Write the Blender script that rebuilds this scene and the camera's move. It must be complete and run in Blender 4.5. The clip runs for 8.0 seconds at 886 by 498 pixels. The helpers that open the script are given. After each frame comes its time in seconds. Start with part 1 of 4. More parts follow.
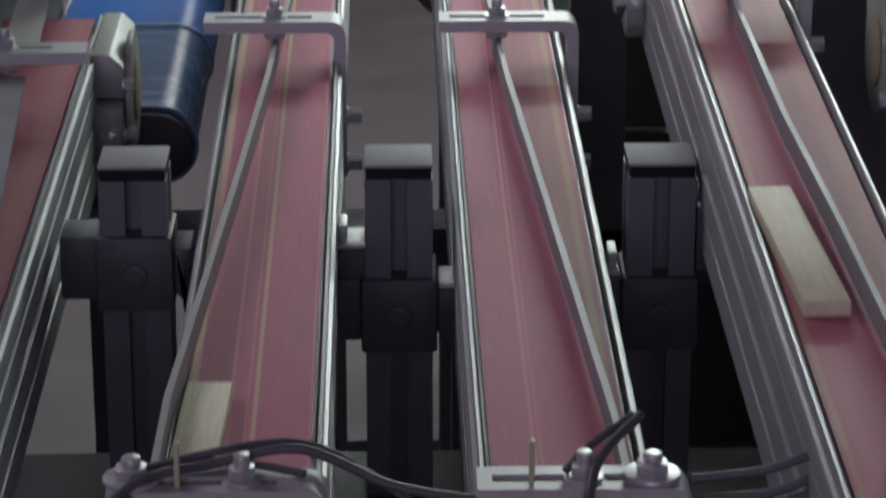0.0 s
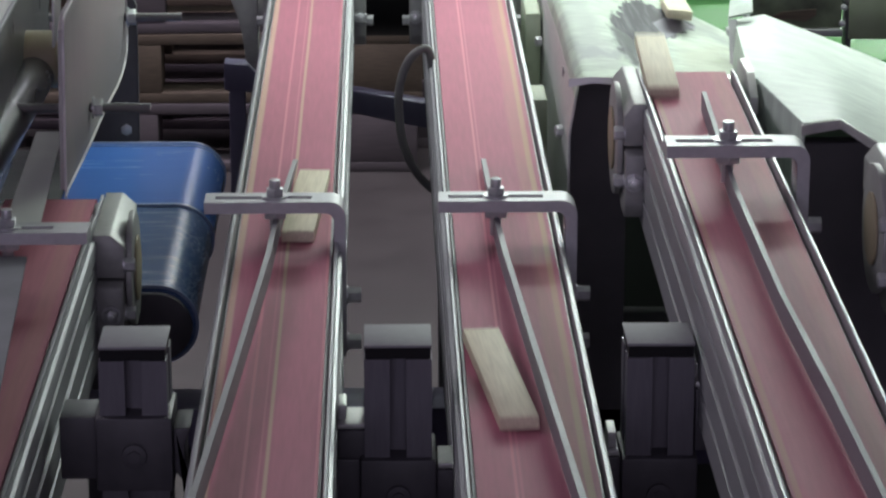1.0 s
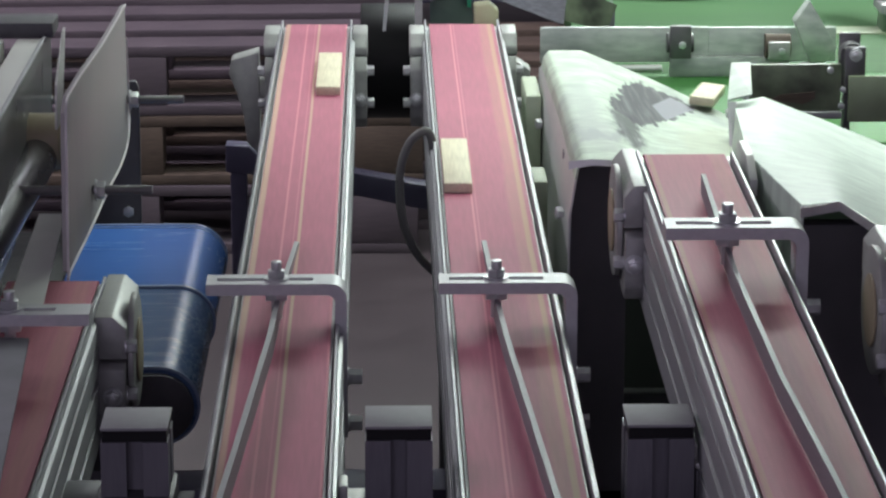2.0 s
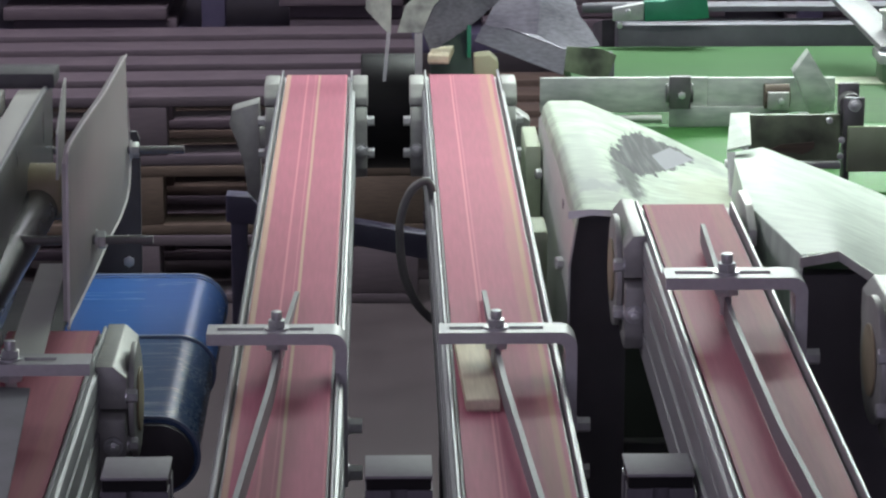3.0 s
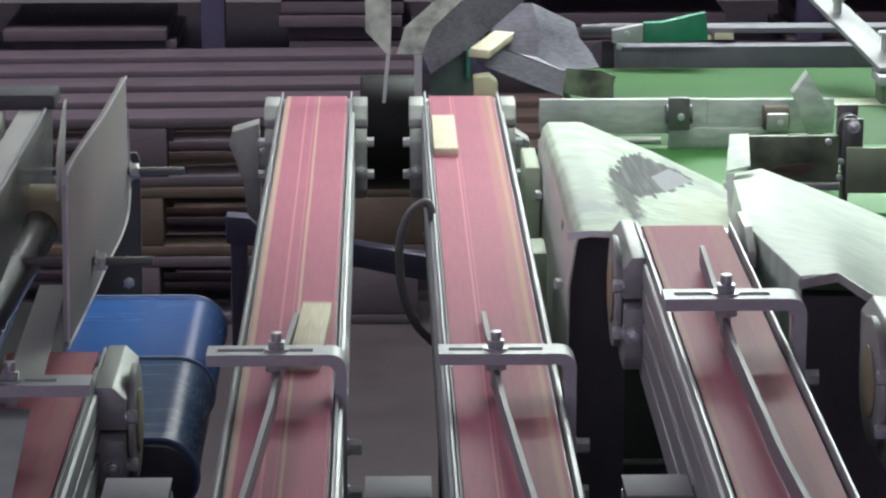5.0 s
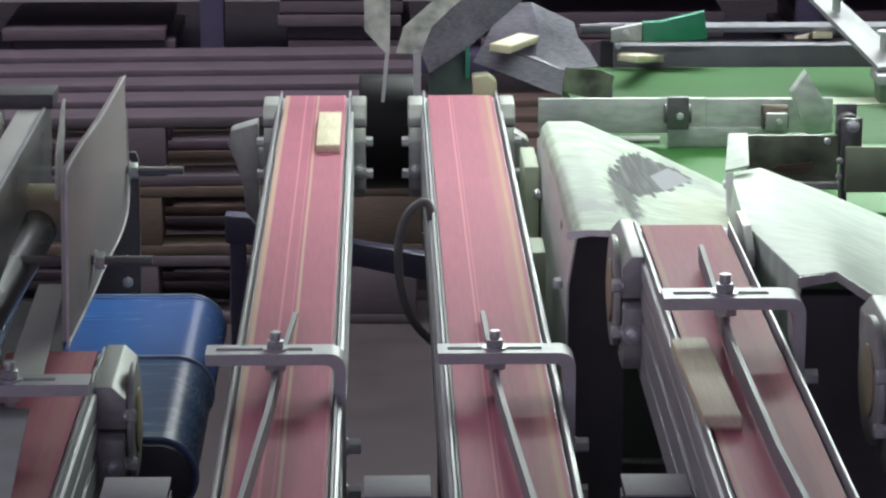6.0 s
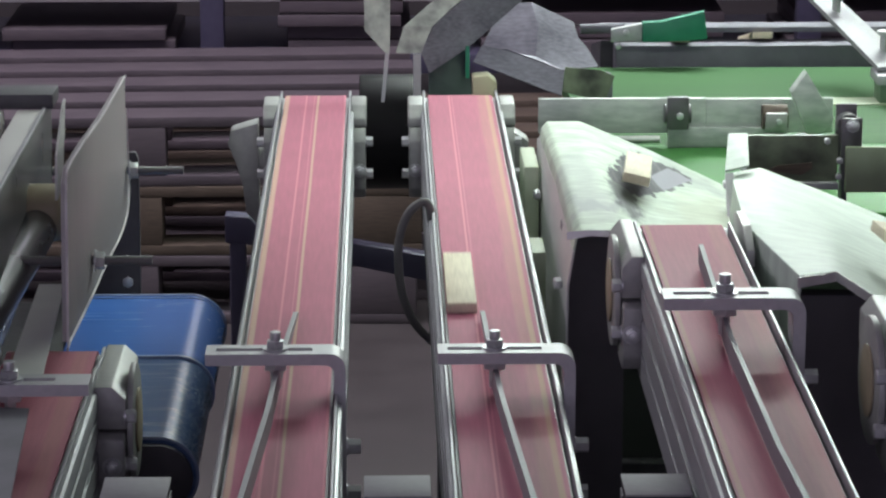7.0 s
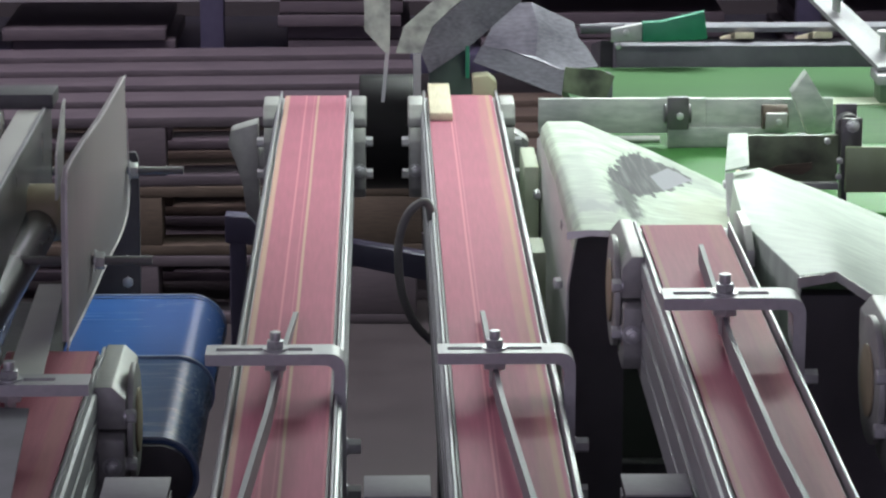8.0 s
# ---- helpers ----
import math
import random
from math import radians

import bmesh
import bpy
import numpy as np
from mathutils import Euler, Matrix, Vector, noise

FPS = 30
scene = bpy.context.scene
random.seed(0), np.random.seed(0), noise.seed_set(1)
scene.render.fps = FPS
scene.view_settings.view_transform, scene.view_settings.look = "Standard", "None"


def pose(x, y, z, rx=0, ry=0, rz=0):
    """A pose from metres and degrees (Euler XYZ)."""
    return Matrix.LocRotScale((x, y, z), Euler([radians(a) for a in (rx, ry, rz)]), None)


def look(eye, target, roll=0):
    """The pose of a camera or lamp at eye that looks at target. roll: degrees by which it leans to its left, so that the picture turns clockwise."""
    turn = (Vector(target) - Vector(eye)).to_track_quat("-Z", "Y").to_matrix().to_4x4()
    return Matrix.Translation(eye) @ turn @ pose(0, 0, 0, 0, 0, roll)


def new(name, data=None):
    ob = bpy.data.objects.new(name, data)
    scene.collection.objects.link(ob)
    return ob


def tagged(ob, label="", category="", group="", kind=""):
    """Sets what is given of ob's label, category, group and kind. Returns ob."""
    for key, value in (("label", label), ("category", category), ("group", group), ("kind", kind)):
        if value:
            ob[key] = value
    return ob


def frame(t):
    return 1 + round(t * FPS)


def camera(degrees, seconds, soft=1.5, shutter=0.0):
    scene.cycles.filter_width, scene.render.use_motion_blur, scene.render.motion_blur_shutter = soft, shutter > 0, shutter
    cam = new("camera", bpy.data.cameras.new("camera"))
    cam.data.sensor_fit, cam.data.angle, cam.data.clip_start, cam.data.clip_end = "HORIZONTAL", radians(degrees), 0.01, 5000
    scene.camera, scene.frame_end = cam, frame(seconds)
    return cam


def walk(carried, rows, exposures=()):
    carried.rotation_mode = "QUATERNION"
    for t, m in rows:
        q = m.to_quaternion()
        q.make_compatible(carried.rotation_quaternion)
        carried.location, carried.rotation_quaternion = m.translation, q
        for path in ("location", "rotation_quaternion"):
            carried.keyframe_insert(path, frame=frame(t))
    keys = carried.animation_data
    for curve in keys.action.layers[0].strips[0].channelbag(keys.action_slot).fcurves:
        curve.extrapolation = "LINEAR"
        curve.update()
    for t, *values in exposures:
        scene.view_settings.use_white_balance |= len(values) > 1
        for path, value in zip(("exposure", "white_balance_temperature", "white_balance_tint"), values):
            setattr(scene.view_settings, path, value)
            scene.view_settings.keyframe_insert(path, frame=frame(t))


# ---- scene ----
# camera on a tripod, tilting up and settling
cam = camera(17.15, 8.0, soft=2.3, shutter=0.4)
EYE, TILT, TURN = 1.615, -14.0, -1.245
ROWS = [
    (0.0, 6.42, 0.03, 0.025),
    (0.5, 4.30, 0.015, 0.023),
    (1.0, 2.955, 0.015, 0.018),
    (1.5, 2.10, 0.035, 0.0125),
    (2.0, 1.37, 0.03, 0.0085),
    (2.5, 0.82, 0.03, 0.0055),
    (3.0, 0.40, 0.03, 0.0035),
    (3.5, 0.145, 0.03, 0.002),
    (4.0, 0.04, 0.03, 0.0),
    (4.5, -0.02, 0.03, 0.0),
    (5.2, -0.01, 0.015, 0.0),
    (6.0, 0.0, 0.0, 0.0),
    (8.0, 0.0, 0.0, 0.0),
]


def eye_pose(down, turn, ahead):
    return pose(0, 0, EYE, 90 + TILT - down, 0, TURN + turn) @ pose(0, 0, -ahead)


walk(cam, [(t, eye_pose(d, y, a)) for t, d, y, a in ROWS])

# ---- world and lights ----
world = bpy.data.worlds.new("hall_air")
scene.world = world
world.use_nodes = True
world.node_tree.nodes["Background"].inputs[0].default_value = (0.5, 0.52, 0.58, 1)
world.node_tree.nodes["Background"].inputs[1].default_value = 0.25
scene.view_settings.exposure = 0.0


def area(name, eye, target, sx, sy, watts, color, spread=180):
    d = bpy.data.lights.new(name, "AREA")
    d.shape, d.size, d.size_y, d.energy, d.color = "RECTANGLE", sx, sy, watts, color
    d.spread = radians(spread)
    ob = new(name, d)
    ob.matrix_world = look(eye, target)
    return ob


area("tube_light_low", (0.68, 4.40, 1.78), (0.68, 2.70, 0.95), 0.9, 0.10, 22, (0.88, 1.0, 0.94))
area("tube_light_near", (0.55, 3.00, 1.72), (0.55, 3.01, 0.0), 1.4, 0.2, 5.6, (0.87, 1.0, 0.91), 140)
area("tube_light_far", (0.50, 4.60, 2.20), (0.40, 4.10, 0.0), 1.4, 0.25, 12, (0.87, 0.98, 0.95), 140)
# added purple-tinted fill from behind the camera, lifts post fronts; no fixture stands there
area("front_fill_light", (-0.8, -5.6, 2.7), (0, 1.5, 0.9), 4.0, 2.0, 96, (0.82, 0.73, 1.0))
# unseen side fill, added to brighten the floor gaps and left background
area("side_fill_light", (-4.0, 4.9, 4.6), (-0.2, 4.0, 0.3), 3.0, 1.5, 46, (0.95, 0.86, 1.0), 100)
# invented overhead fill that lightens the rack and pallets at the back
area("rear_fill_light", (-0.6, 5.2, 4.7), (-0.1, 7.4, 0.5), 3.0, 1.6, 62, (0.95, 0.86, 1.0), 105)
# unseen lamp before the closed north wall, added for the blue belt's bright stripe
area("rear_sheen_light", (0.55, 9.8, 3.15), (-0.17, 2.6, 0.85), 0.8, 2.3, 10, (0.92, 0.90, 1.0))

# ---- materials ----


def material(name, color, rough=0.5, metal=0.0, spec=0.5):
    m = bpy.data.materials.new(name)
    m.use_nodes = True
    b = m.node_tree.nodes["Principled BSDF"]
    b.inputs["Base Color"].default_value = (*color, 1)
    b.inputs["Roughness"].default_value = rough
    b.inputs["Metallic"].default_value = metal
    b.inputs["Specular IOR Level"].default_value = spec
    return m, m.node_tree.nodes, m.node_tree.links, b


def noisy(name, c0, c1, scale=60, rough=(0.4, 0.6), metal=0.0, bump=0.1, stretch=(1, 1, 1), detail=6, spec=0.5, big=9):
    """Base colour between two tones at two scales, uneven gloss and a fine relief."""
    m, n, l, b = material(name, c0, rough[0], metal, spec)
    tc = n.new("ShaderNodeTexCoord")
    mp = n.new("ShaderNodeMapping")
    mp.inputs["Scale"].default_value = stretch
    l.new(tc.outputs["Object"], mp.inputs[0])
    fine, coarse = n.new("ShaderNodeTexNoise"), n.new("ShaderNodeTexNoise")
    fine.inputs["Scale"].default_value, fine.inputs["Detail"].default_value = scale, detail
    coarse.inputs["Scale"].default_value, coarse.inputs["Detail"].default_value = big, 4
    l.new(mp.outputs[0], fine.inputs[0])
    l.new(tc.outputs["Object"], coarse.inputs[0])
    add = n.new("ShaderNodeMath")
    add.operation = "MULTIPLY_ADD"
    add.inputs[1].default_value = 0.55
    l.new(fine.outputs[0], add.inputs[0])
    half = n.new("ShaderNodeMath")
    half.operation = "MULTIPLY"
    half.inputs[1].default_value = 0.45
    l.new(coarse.outputs[0], half.inputs[0])
    l.new(half.outputs[0], add.inputs[2])
    ramp = n.new("ShaderNodeValToRGB")
    ramp.color_ramp.elements[0].position, ramp.color_ramp.elements[1].position = 0.36, 0.64
    ramp.color_ramp.elements[0].color, ramp.color_ramp.elements[1].color = (*c0, 1), (*c1, 1)
    l.new(add.outputs[0], ramp.inputs[0])
    l.new(ramp.outputs[0], b.inputs["Base Color"])
    mr = n.new("ShaderNodeMapRange")
    mr.inputs[1].default_value, mr.inputs[2].default_value = 0.35, 0.65
    mr.inputs[3].default_value, mr.inputs[4].default_value = rough
    l.new(add.outputs[0], mr.inputs[0])
    l.new(mr.outputs[0], b.inputs["Roughness"])
    bp = n.new("ShaderNodeBump")
    bp.inputs["Strength"].default_value, bp.inputs["Distance"].default_value = bump, 0.0006
    l.new(fine.outputs[0], bp.inputs["Height"])
    l.new(bp.outputs[0], b.inputs["Normal"])
    return m


ALU = noisy("anodised_aluminium", (0.33, 0.337, 0.35), (0.42, 0.428, 0.44), 90, (0.42, 0.54), 0.45, 0.05, (8, 0.6, 8))
ALU_DULL = noisy("milled_aluminium", (0.42, 0.425, 0.435), (0.50, 0.505, 0.51), 160, (0.45, 0.6), 0.3, 0.1)
CAP = noisy("grey_plastic_cap", (0.22, 0.22, 0.23), (0.27, 0.27, 0.28), 120, (0.62, 0.75), 0.0, 0.08)
POST = noisy("dark_anodised_profile", (0.125, 0.122, 0.14), (0.155, 0.152, 0.17), 80, (0.4, 0.52), 0.3, 0.05, (6, 6, 0.5))
BLACK = noisy("black_plastic", (0.056, 0.055, 0.062), (0.08, 0.078, 0.087), 90, (0.45, 0.6))
STEEL = noisy("zinc_steel", (0.50, 0.51, 0.52), (0.64, 0.65, 0.65), 120, (0.32, 0.46), 0.55, 0.05)
# reflected green of the surroundings is tinted into the stainless base colour
STAINLESS = noisy("stainless_sheet", (0.46, 0.53, 0.47), (0.68, 0.77, 0.68), 26, (0.5, 0.66), 0.05, 0.05, (1.4, 3, 1), big=24)
DULL_SHEET = noisy("dull_sheet_metal", (0.13, 0.127, 0.15), (0.20, 0.195, 0.225), 30, (0.6, 0.75), 0.2, 0.1, big=18)
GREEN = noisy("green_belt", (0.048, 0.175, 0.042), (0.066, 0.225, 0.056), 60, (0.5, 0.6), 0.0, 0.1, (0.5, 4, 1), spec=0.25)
# darker, less saturated green for the belt behind the fence
GREEN_REAR = noisy("darker_green_belt", (0.036, 0.105, 0.034), (0.058, 0.145, 0.050), 40, (0.6, 0.7), 0.0, 0.1, (0.4, 4, 1), spec=0.2, big=5)
GREEN_PAINT = noisy("green_paint", (0.10, 0.17, 0.10), (0.14, 0.22, 0.13), 30, (0.4, 0.55), 0.0, 0.05)
GREEN_STRIP = noisy("green_plastic_strip", (0.02, 0.2, 0.12), (0.03, 0.26, 0.15), 60, (0.35, 0.5))
BLUE = noisy("blue_belt", (0.050, 0.140, 0.42), (0.058, 0.157, 0.45), 40, (0.22, 0.28), 0.0, 0.01, (0.3, 5, 5))
BLUE_WORN = noisy("worn_blue_belt", (0.060, 0.115, 0.24), (0.085, 0.145, 0.28), 50, (0.22, 0.30), 0.0, 0.01, (0.15, 9, 9))
BLUE_EDGE = noisy("pale_blue_belt_edge", (0.16, 0.22, 0.36), (0.26, 0.33, 0.48), 60, (0.3, 0.4))
PLUM = noisy("plum_grey_boards", (0.10, 0.083, 0.096), (0.14, 0.116, 0.128), 20, (0.6, 0.75), 0.0, 0.2, (1, 8, 8))
INDIGO = noisy("indigo_paint", (0.075, 0.07, 0.12), (0.10, 0.094, 0.15), 40, (0.5, 0.6))
FLOOR = noisy("dusty_concrete", (0.054, 0.047, 0.047), (0.080, 0.071, 0.070), 12, (0.6, 0.8), 0.0, 0.2, big=2)
WALLM = noisy("hall_paint", (0.50, 0.48, 0.52), (0.58, 0.56, 0.60), 8, (0.7, 0.8), 0.0, 0.1, big=1)
CABLE = noisy("cable_sheath", (0.075, 0.07, 0.08), (0.11, 0.104, 0.116), 80, (0.4, 0.55))
OLD_WOOD = noisy("weathered_pallet_wood", (0.085, 0.064, 0.050), (0.15, 0.115, 0.085), 30, (0.7, 0.85), 0.0, 0.3, (1, 12, 12))
ACRYLIC = noisy("scuffed_acrylic", (0.36, 0.34, 0.35), (0.46, 0.44, 0.43), 14, (0.35, 0.5), 0.0, 0.02, (1, 1, 0.3), big=9)
ACRYLIC.node_tree.nodes["Principled BSDF"].inputs["Alpha"].default_value = 0.72
ROD = noisy("dull_threaded_rod", (0.16, 0.16, 0.16), (0.24, 0.24, 0.235), 400, (0.5, 0.6), 0.4, 0.6, (12, 1, 1))
DARK_PANEL = noisy("dark_machine_panel", (0.13, 0.128, 0.138), (0.18, 0.176, 0.188), 20, (0.5, 0.65))
DARK_STEEL = noisy("dark_steel_plate", (0.05, 0.048, 0.056), (0.075, 0.072, 0.08), 60, (0.45, 0.6), 0.2)
CREAM = noisy("cream_plastic_disc", (0.28, 0.24, 0.155), (0.36, 0.31, 0.21), 60, (0.4, 0.5))
TILE_GREY = noisy("grey_lacquer", (0.5, 0.5, 0.48), (0.58, 0.58, 0.55), 30, (0.35, 0.5))


def belt_material(name, streaks, low=(0.38, 0.122, 0.178), high=(0.475, 0.163, 0.228)):
    """Rose woven belt with worn lengthwise streaks: (x, half width, colour, strength) in the belt's own metres."""
    m = noisy(name, low, high, 60, (0.58, 0.72), 0.0, 0.04, (5, 0.35, 1), spec=0.17, big=7)
    n, l = m.node_tree.nodes, m.node_tree.links
    b = n["Principled BSDF"]
    tc = n.new("ShaderNodeTexCoord")
    sep = n.new("ShaderNodeSeparateXYZ")
    l.new(tc.outputs["Object"], sep.inputs[0])
    wob = n.new("ShaderNodeTexNoise")
    wob.inputs["Scale"].default_value, wob.inputs["Detail"].default_value = 26, 6
    flow = n.new("ShaderNodeMapping")
    flow.inputs["Scale"].default_value = (1, 0.1, 1)
    l.new(tc.outputs["Object"], flow.inputs[0])
    l.new(flow.outputs[0], wob.inputs[0])
    color = b.inputs["Base Color"].links[0].from_socket
    for x, half, tint, power in streaks:
        off = n.new("ShaderNodeMath")
        off.operation = "SUBTRACT"
        off.inputs[1].default_value = x
        l.new(sep.outputs[0], off.inputs[0])
        jig = n.new("ShaderNodeMath")
        jig.operation = "MULTIPLY_ADD"
        jig.inputs[1].default_value, jig.inputs[2].default_value = half * 1.6, -half * 0.8
        l.new(wob.outputs[0], jig.inputs[0])
        add = n.new("ShaderNodeMath")
        l.new(off.outputs[0], add.inputs[0]), l.new(jig.outputs[0], add.inputs[1])
        ab = n.new("ShaderNodeMath")
        ab.operation = "ABSOLUTE"
        l.new(add.outputs[0], ab.inputs[0])
        mr = n.new("ShaderNodeMapRange")
        mr.inputs[1].default_value, mr.inputs[2].default_value = half * 0.6, half * 1.15
        mr.inputs[3].default_value, mr.inputs[4].default_value = power, 0.0
        l.new(ab.outputs[0], mr.inputs[0])
        mix = n.new("ShaderNodeMix")
        mix.data_type = "RGBA"
        l.new(mr.outputs[0], mix.inputs[0])
        l.new(color, mix.inputs[6])
        mix.inputs[7].default_value = (*tint, 1)
        color = mix.outputs[2]
    l.new(color, b.inputs["Base Color"])
    return m


OCHRE, PALE, SAND = (0.50, 0.36, 0.22), (0.62, 0.24, 0.29), (0.56, 0.42, 0.30)
BELT_A = belt_material("rose_belt_with_seam", [(-0.0330, 0.0027, SAND, 0.75), (0.0035, 0.0014, SAND, 0.75), (-0.0105, 0.0012, PALE, 0.8), (0.035, 0.0012, PALE, 0.7), (-0.001, 0.0008, PALE, 0.5)])
BELT_B = belt_material("rose_belt_worn_edge", [(0.0265, 0.0075, OCHRE, 0.22), (0.032, 0.0026, OCHRE, 0.6), (-0.0135, 0.0011, PALE, 0.9), (-0.010, 0.0009, PALE, 0.5)])
BELT_C = belt_material("rose_belt_dusty", [(-0.0305, 0.002, OCHRE, 0.4), (0.026, 0.007, OCHRE, 0.15)], (0.41, 0.135, 0.19), (0.50, 0.18, 0.235))
WOOD = noisy("pale_oak", (0.58, 0.52, 0.37), (0.76, 0.70, 0.52), 60, (0.55, 0.7), 0.0, 0.25, (9, 0.45, 9), spec=0.3, big=22)
RUBBER = noisy("black_drum_cover", (0.006, 0.006, 0.007), (0.010, 0.010, 0.011), 70, (0.5, 0.6), 0.0, 0.05, (0.3, 5, 5), spec=0.2)
OLIVE = noisy("olive_paint", (0.24, 0.30, 0.18), (0.30, 0.36, 0.23), 40, (0.4, 0.55))
GRIMY_GREEN = noisy("grimy_green_plate", (0.03, 0.034, 0.024), (0.23, 0.28, 0.18), 22, (0.45, 0.65), 0.0, 0.2, big=30)
ZINC_PLATE = noisy("galvanised_lug", (0.5, 0.51, 0.49), (0.62, 0.63, 0.6), 80, (0.4, 0.55), 0.4, 0.1)
CAST = noisy("cast_grey_bearing", (0.31, 0.315, 0.305), (0.41, 0.415, 0.395), 110, (0.42, 0.58), 0.3, 0.12)
YELLOW_TIE = noisy("pale_cable_tie", (0.45, 0.45, 0.28), (0.5, 0.5, 0.33), 60, (0.4, 0.5))


def chute_material():
    """Bright sheet with a dark worn patch of torn outline, a bare grey flap beside it and dusty smears."""
    m = noisy("worn_chute_sheet", (0.34, 0.40, 0.33), (0.61, 0.71, 0.58), 30, (0.55, 0.72), 0.0, 0.08, (1.5, 4, 1), spec=0.3, big=26)
    n, l = m.node_tree.nodes, m.node_tree.links
    b = n["Principled BSDF"]
    tc = n.new("ShaderNodeTexCoord")
    flat = n.new("ShaderNodeMapping")
    flat.inputs["Scale"].default_value = (1, 0.22, 0)
    l.new(tc.outputs["Object"], flat.inputs[0])

    def warped(scale, amount):
        wob = n.new("ShaderNodeTexNoise")
        wob.inputs["Scale"].default_value, wob.inputs["Detail"].default_value = scale, 8
        l.new(flat.outputs[0], wob.inputs[0])
        off = n.new("ShaderNodeVectorMath")
        off.operation = "SUBTRACT"
        off.inputs[1].default_value = (0.5, 0.5, 0.5)
        l.new(wob.outputs["Color"], off.inputs[0])
        add = n.new("ShaderNodeVectorMath")
        add.operation = "MULTIPLY_ADD"
        add.inputs[1].default_value = (amount, amount, 0)
        l.new(off.outputs[0], add.inputs[0]), l.new(flat.outputs[0], add.inputs[2])
        return add.outputs[0]

    def inside(where, corners, soft, power):
        """How far a place lies inside a convex outline, corners in clockwise order."""
        most = None
        for (x0, y0), (x1, y1) in zip(corners, corners[1:] + corners[:1]):
            y0, y1 = y0 * 0.22, y1 * 0.22
            k = math.hypot(x1 - x0, y1 - y0)
            nx, ny = -(y1 - y0) / k, (x1 - x0) / k
            dot = n.new("ShaderNodeVectorMath")
            dot.operation = "DOT_PRODUCT"
            dot.inputs[1].default_value = (nx, ny, 0)
            l.new(where, dot.inputs[0])
            sub = n.new("ShaderNodeMath")
            sub.operation = "SUBTRACT"
            sub.inputs[1].default_value = nx * x0 + ny * y0
            l.new(dot.outputs["Value"], sub.inputs[0])
            if most is None:
                most = sub.outputs[0]
            else:
                mx = n.new("ShaderNodeMath")
                mx.operation = "MAXIMUM"
                l.new(most, mx.inputs[0]), l.new(sub.outputs[0], mx.inputs[1])
                most = mx.outputs[0]
        mr = n.new("ShaderNodeMapRange")
        mr.inputs[1].default_value, mr.inputs[2].default_value = -soft, soft
        mr.inputs[3].default_value, mr.inputs[4].default_value = power, 0.0
        l.new(most, mr.inputs[0])
        return mr.outputs[0]

    scuff = n.new("ShaderNodeTexNoise")
    scuff.inputs["Scale"].default_value, scuff.inputs["Detail"].default_value = 70, 7
    drag = n.new("ShaderNodeMapping")
    drag.inputs["Rotation"].default_value, drag.inputs["Scale"].default_value = (0, 0, 0.5), (2.5, 0.6, 1)
    l.new(flat.outputs[0], drag.inputs[0]), l.new(drag.outputs[0], scuff.inputs[0])
    dark = n.new("ShaderNodeValToRGB")
    dark.color_ramp.elements[0].position, dark.color_ramp.elements[1].position = 0.46, 0.74
    dark.color_ramp.elements[0].color, dark.color_ramp.elements[1].color = (0.035, 0.030, 0.042, 1), (0.14, 0.13, 0.15, 1)
    l.new(scuff.outputs[0], dark.inputs[0])
    rag, loose = warped(130, 0.022), warped(45, 0.05)
    color, rough = b.inputs["Base Color"].links[0].from_socket, b.inputs["Roughness"].links[0].from_socket
    for mask, tint, dulls in (
            (inside(loose, [(0.168, 2.52), (0.176, 2.86), (0.206, 2.90), (0.214, 2.60), (0.20, 2.50)], 0.010, 0.45), (0.36, 0.37, 0.38), False),
            (inside(loose, [(0.262, 2.56), (0.285, 2.80), (0.345, 2.84), (0.320, 2.54)], 0.012, 0.5), (0.42, 0.43, 0.30), False),
            (inside(loose, [(0.170, 2.535), (0.1715, 2.60), (0.228, 2.625), (0.232, 2.585)], 0.0025, 0.6), (0.30, 0.30, 0.32), False),
            (inside(loose, [(0.300, 2.90), (0.300, 3.06), (0.352, 3.04), (0.350, 2.88)], 0.010, 0.55), (0.24, 0.245, 0.25), False),
            (inside(rag, [(0.2150, 2.60), (0.2200, 2.79), (0.2450, 2.75), (0.2370, 2.57), (0.2270, 2.555)], 0.004, 0.85), None, True),
            (inside(rag, [(0.2190, 2.786), (0.2480, 2.960), (0.2676, 3.035), (0.3081, 3.012), (0.3248, 2.967), (0.2748, 2.800), (0.2400, 2.712)], 0.0012, 0.95), None, True),
            (inside(flat.outputs[0], [(0.2737, 2.9125), (0.3010, 3.002), (0.3230, 2.965), (0.2799, 2.8267)], 0.0006, 0.85), (0.28, 0.275, 0.31), True)):
        mix = n.new("ShaderNodeMix")
        mix.data_type = "RGBA"
        l.new(mask, mix.inputs[0]), l.new(color, mix.inputs[6])
        if tint:
            mix.inputs[7].default_value = (*tint, 1)
        else:
            l.new(dark.outputs[0], mix.inputs[7])
        color = mix.outputs[2]
        if dulls:
            dull = n.new("ShaderNodeMix")
            dull.data_type = "FLOAT"
            l.new(mask, dull.inputs[0]), l.new(rough, dull.inputs[2])
            dull.inputs[3].default_value = 0.7
            rough = dull.outputs[0]
    l.new(color, b.inputs["Base Color"])
    l.new(rough, b.inputs["Roughness"])
    return m


